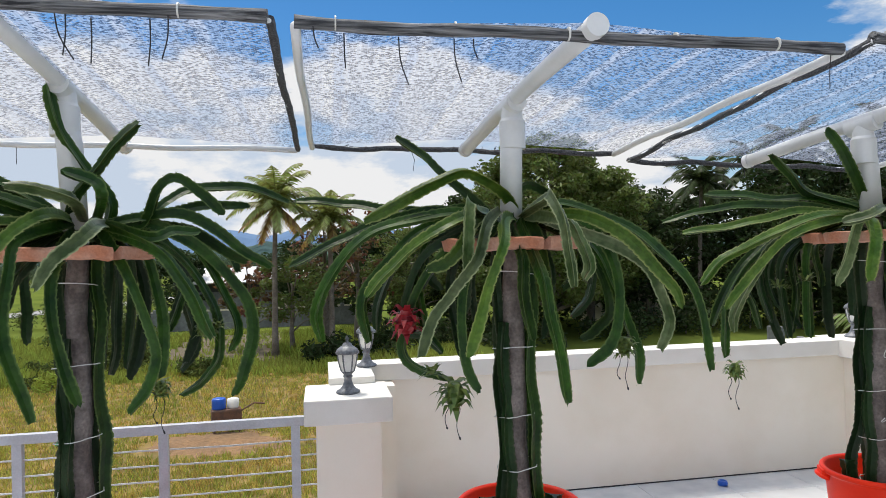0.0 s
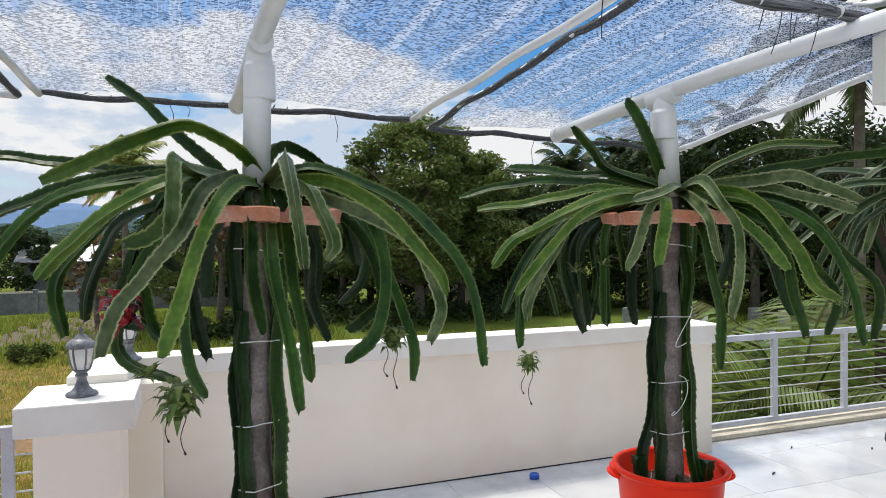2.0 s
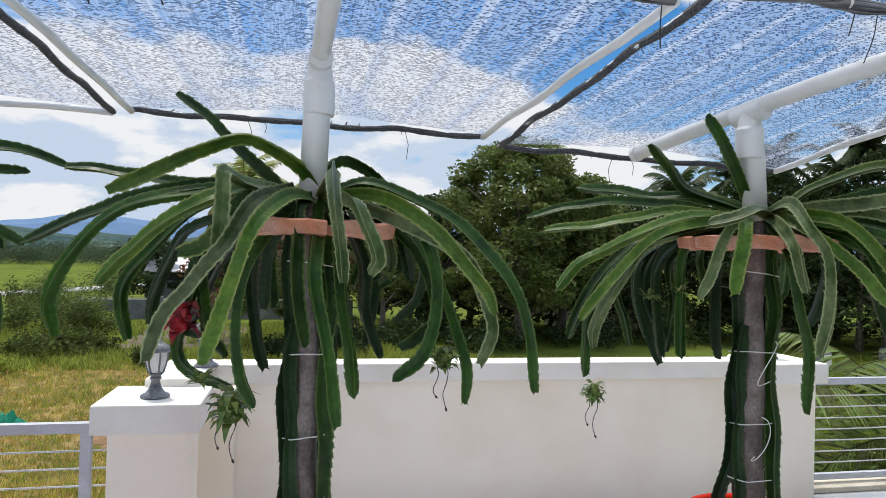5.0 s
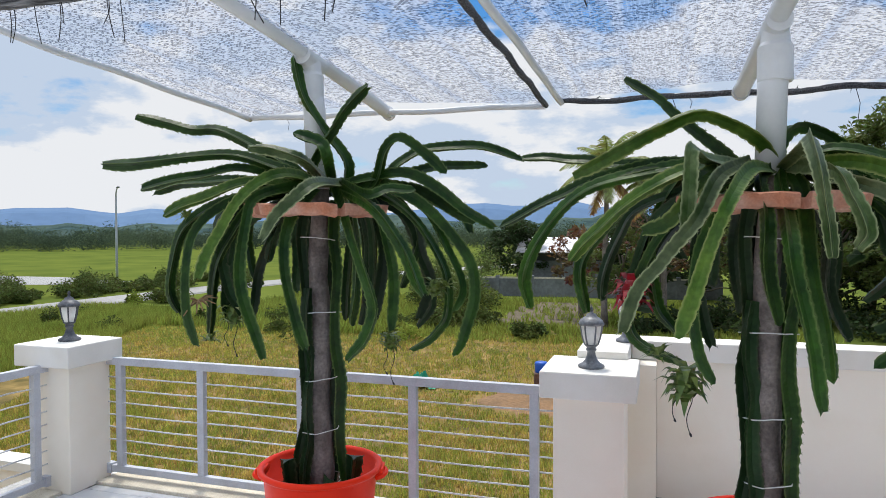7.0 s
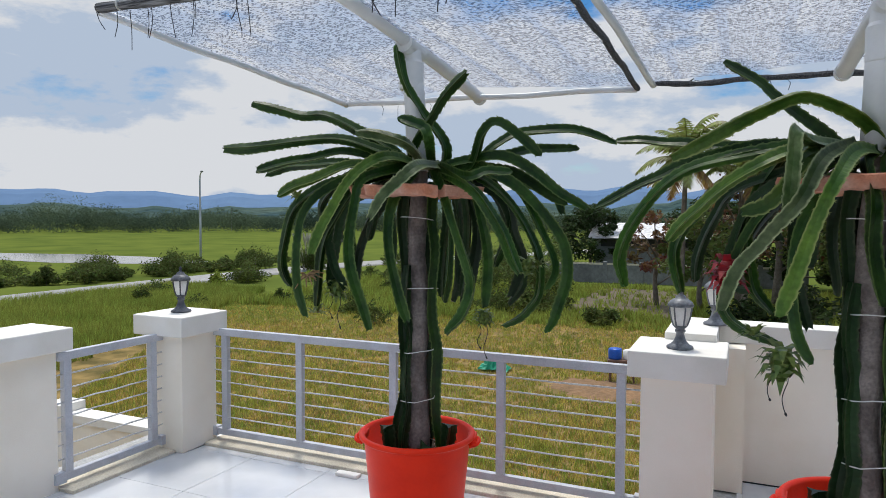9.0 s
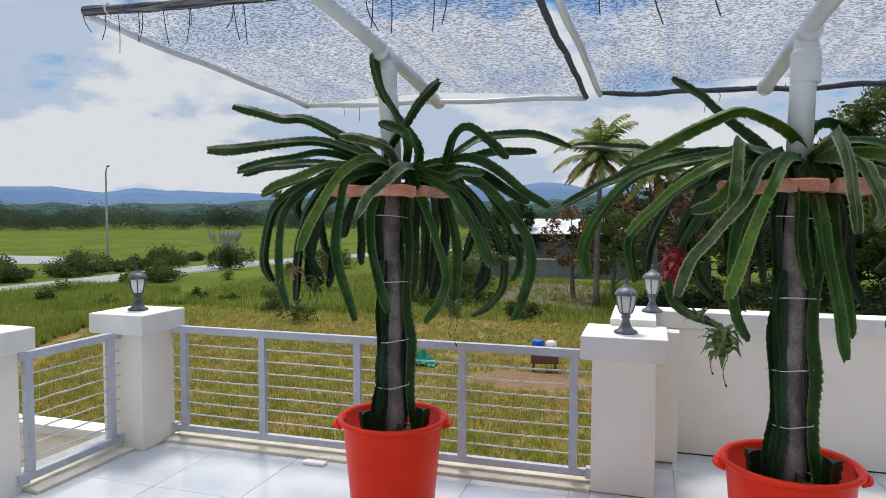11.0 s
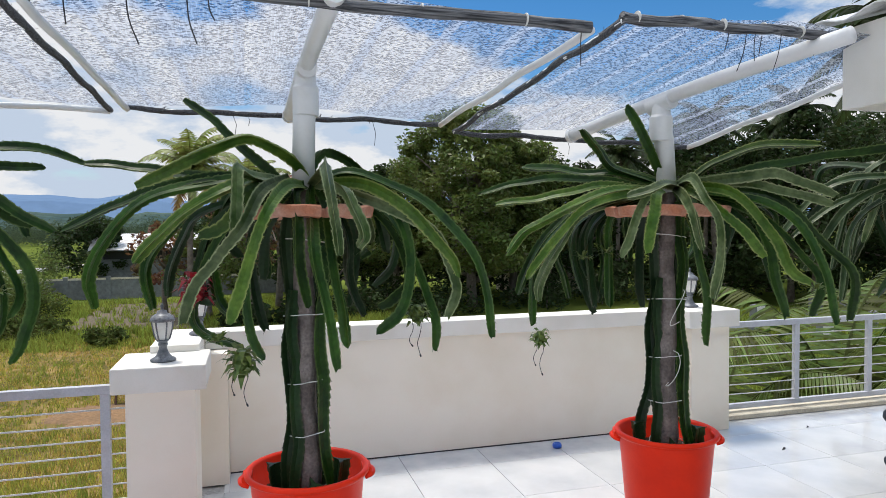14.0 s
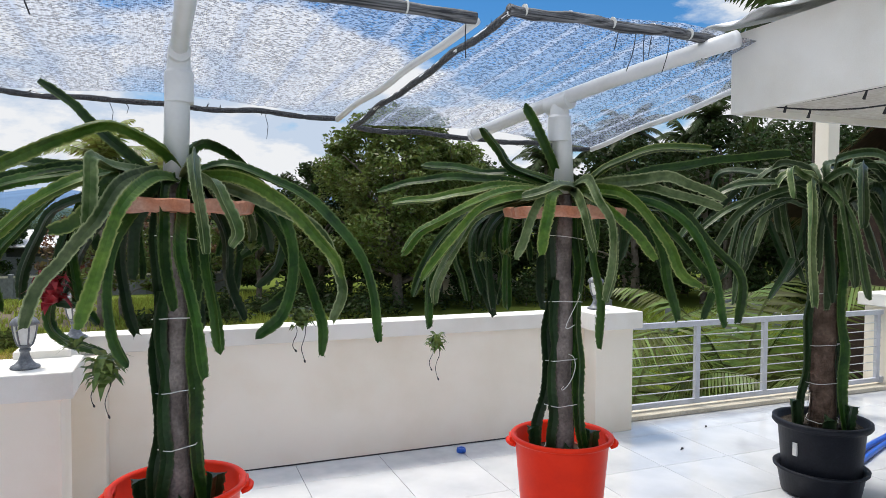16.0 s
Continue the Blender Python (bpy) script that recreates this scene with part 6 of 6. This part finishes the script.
rows = [[tb.verts.new((-6.45 + (i - 8) * 0.062 + 0.05 * noise.noise((i * 0.6, j * 0.7, 8)), 20.5 + (j - 5) * 0.06 + 0.06 * noise.noise((i * 0.7, j * 0.5, 6)), GROUND + 0.03 + max(0.0, 1 - ((i - 8) / 8.5) ** 2) * max(0.0, 1 - ((j - 5) / 5.5) ** 2) * (0.34 + 0.55 * noise.noise((i * 0.33, j * 0.4, 3)) + 0.22 * noise.noise((i * 0.9, j * 0.9, 5))))) for i in range(17)] for j in range(11)]
for a, b in zip(rows, rows[1:]):
    for k in range(16):
        tb.faces.new((a[k], a[k + 1], b[k + 1], b[k]))
tagged(obj("crumpled_sheet", tb, M_teal), "crumpled green plastic sheet lying on the stubble", "sheet")


def blades(name, material, count, area, seed, height, width, label):
    """Tufts of blades over a stretch of the plan, one object."""
    rng = random.Random(seed)
    verts, faces = [], []
    for _ in range(count):
        x, y = area(rng)
        if -7.8 < x < -2.2 and 34.8 < y < 46.4 and rng.random() < 0.8:
            continue
        if ((x + 2.7) / 1.5) ** 2 + (y - 19.3) ** 2 < 1.1 + rng.random():
            continue
        k = 0.75 + 0.5 * noise.noise((x * 0.25, y * 0.25, seed))
        for _ in range(5):
            a, hgt = rng.uniform(0, 6.28), height * k * rng.uniform(0.6, 1.4)
            o = (rng.uniform(-0.08, 0.08), rng.uniform(-0.08, 0.08))
            dx, dy = math.cos(a) * width, math.sin(a) * width
            t = (rng.uniform(-0.5, 0.5) * hgt, rng.uniform(-0.5, 0.5) * hgt)
            i = len(verts)
            verts += [(x + o[0] - dx, y + o[1] - dy, GROUND), (x + o[0] + dx, y + o[1] + dy, GROUND), (x + o[0] + t[0], y + o[1] + t[1], GROUND + hgt)]
            faces.append((i, i + 1, i + 2))
    me = bpy.data.meshes.new(name)
    me.from_pydata(verts, [], faces)
    me.materials.append(material)
    return tagged(new(name, me), label, "grass", kind="stuff")


def field(rng):
    y = 5.5 + 27 * rng.random() ** 1.5
    return -4 + rng.uniform(-1, 1) * (4 + y * 0.62), y


def verge(rng):
    y = 10 + 26 * rng.random()
    return rng.uniform(-36, -13 - y * 0.42), y


def lawn(rng):
    y = 6 + 26 * rng.random() ** 1.3
    return 6 + rng.random() * (6 + y * 0.9), y


blades("stubble", M_stubble, 42000, field, 1, 0.17, 0.013, "dry golden rice stubble in rough rows")
blades("green_regrowth", M_grass, 26000, field, 2, 0.19, 0.012, "yellow-green regrowth among the stubble")
blades("verge_grass", M_grass, 12000, verge, 3, 0.6, 0.03, "long green grass along the field edge")
def meadow(rng):
    return rng.uniform(-26, 8), rng.uniform(30, 48)


blades("meadow_grass", M_grass, 9000, meadow, 6, 0.5, 0.05, "uneven green grass between the field and the wall")
blades("lawn_grass", M_lawn, 16000, lawn, 4, 0.36, 0.022, "short green grass below the terrace")


def ridge(name, material, dist, a0, a1, base, peaks, rough, seed, label, n=160, depth=0.25, west=0.55):
    """A band of far land: height by noise along an arc, sloping back."""
    bm = bmesh.new()
    prev = None
    for i in range(n + 1):
        a = radians(a0 + (a1 - a0) * i / n)
        hgt = base + peaks * (0.5 + 0.5 * noise.noise((i * 6.0 / n * (a1 - a0) / 60, seed, 0.3))) + peaks * 0.45 * noise.noise((i * 22.0 / n * (a1 - a0) / 60, seed, 9.3)) + rough * abs(noise.noise((i * 0.9, seed, 5.1)))
        hgt *= west + (1 - west) * min(1, max(0, (math.degrees(a) + 48) / 40))       # lower towards the west
        row = [bm.verts.new((d * math.sin(a), d * math.cos(a), z)) for d, z in ((dist, GROUND - 0.5), (dist * (1 + depth * 0.3), GROUND + hgt * 0.7), (dist * (1 + depth), GROUND + hgt), (dist * (1 + depth * 1.5), GROUND - 0.5))]
        if prev:
            for k in range(3):
                bm.faces.new((prev[k], row[k], row[k + 1], prev[k + 1]))
        prev = row
    return tagged(obj(name, bm, material), label, "hills", kind="structure")


ridge("backdrop_hills", M_haze_hills, 650, -100, 80, 14, 26, 6, 2.2, "low wooded hills with haze in their colour", depth=0.5)
ridge("backdrop_haze_blue_hills", M_haze_blue_hills, 2600, -100, 80, 105, 75, 9, 7.7, "distant hills, blue from haze painted into the colour", depth=0.3, west=0.74)
rngf = random.Random(9)
bm = bmesh.new()
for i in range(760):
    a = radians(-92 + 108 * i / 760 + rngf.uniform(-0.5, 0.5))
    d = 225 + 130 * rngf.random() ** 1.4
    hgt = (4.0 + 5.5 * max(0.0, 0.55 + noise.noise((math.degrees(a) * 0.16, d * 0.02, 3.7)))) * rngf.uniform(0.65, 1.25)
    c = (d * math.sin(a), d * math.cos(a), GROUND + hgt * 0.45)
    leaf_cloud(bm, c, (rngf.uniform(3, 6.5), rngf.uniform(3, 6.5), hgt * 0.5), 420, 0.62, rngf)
tagged(obj("far_wood", bm, M_far_haze_leaf), "dark line of far trees behind the paddies, haze in their colour", "woods", kind="stuff")

# ---- floor tiles ----
tile_mesh = None
for i in range(-8, 15):
    for j in range(-7, 9):
        x0, y0 = 2.0 + 0.6 * (i - 3), 4.24 + 0.6 * (j - 8)
        x1, y1 = x0 + 0.6, y0 + 0.6
        whole = x0 > FX0 - 0.02 and x1 < FX1 and y0 > FY0 and y1 < 4.3
        if not whole or (x0 < 0.45 and y1 > 3.8):
            continue
        if tile_mesh is None:
            bmt = box(-0.2985, -0.2985, -0.012, 0.2985, 0.2985, 0.0, 0.0015, segs=1)
            tile_mesh = bpy.data.meshes.new("tile")
            bmt.to_mesh(tile_mesh)
            bmt.free()
            tile_mesh.materials.append(M_tile)
        t = new("tile", tile_mesh)
        t.parent = floor
        t.location = (x0 + 0.3, y0 + 0.3, 0)
for k in range(0, 22):                       # cut row along the parapet and the west strip
    x0 = 2.0 + 0.6 * (k - 8)
    if x0 + 0.6 < FX1 and x0 > 0.1:
        t = part("tile", box(max(x0, 0.83) + 0.0015, 4.2415, -0.012, x0 + 0.5985, 4.578, 0.0, 0.0015, segs=1), M_tile, floor)
part("tile", box(0.6815, 3.6415, -0.012, 0.7985, 4.2385, 0.0, 0.0015, segs=1), M_tile, floor)
part("tile", box(0.3215, 3.6415, -0.012, 0.6785, 3.7435, 0.0, 0.0015, segs=1), M_tile, floor)
for k in range(0, 6):                        # narrow strips before the railing
    x0 = 2.0 + 0.6 * (k - 8)
    part("tile", box(max(x0, -2.6835) + 0.0015, 3.6415, -0.012, min(x0 + 0.6, 0.32) - 0.0015, 3.7185, 0.0, 0.0015, segs=1), M_tile, floor)
for j in range(-6, 8):
    y0 = 4.24 + 0.6 * (j - 7)
    if y0 > FY0 and y0 + 0.6 < 3.7:
        part("tile", box(FX0 + 0.0015, y0 + 0.0015, -0.012, -2.8015, y0 + 0.5985, 0.0, 0.0015, segs=1), M_tile, floor)
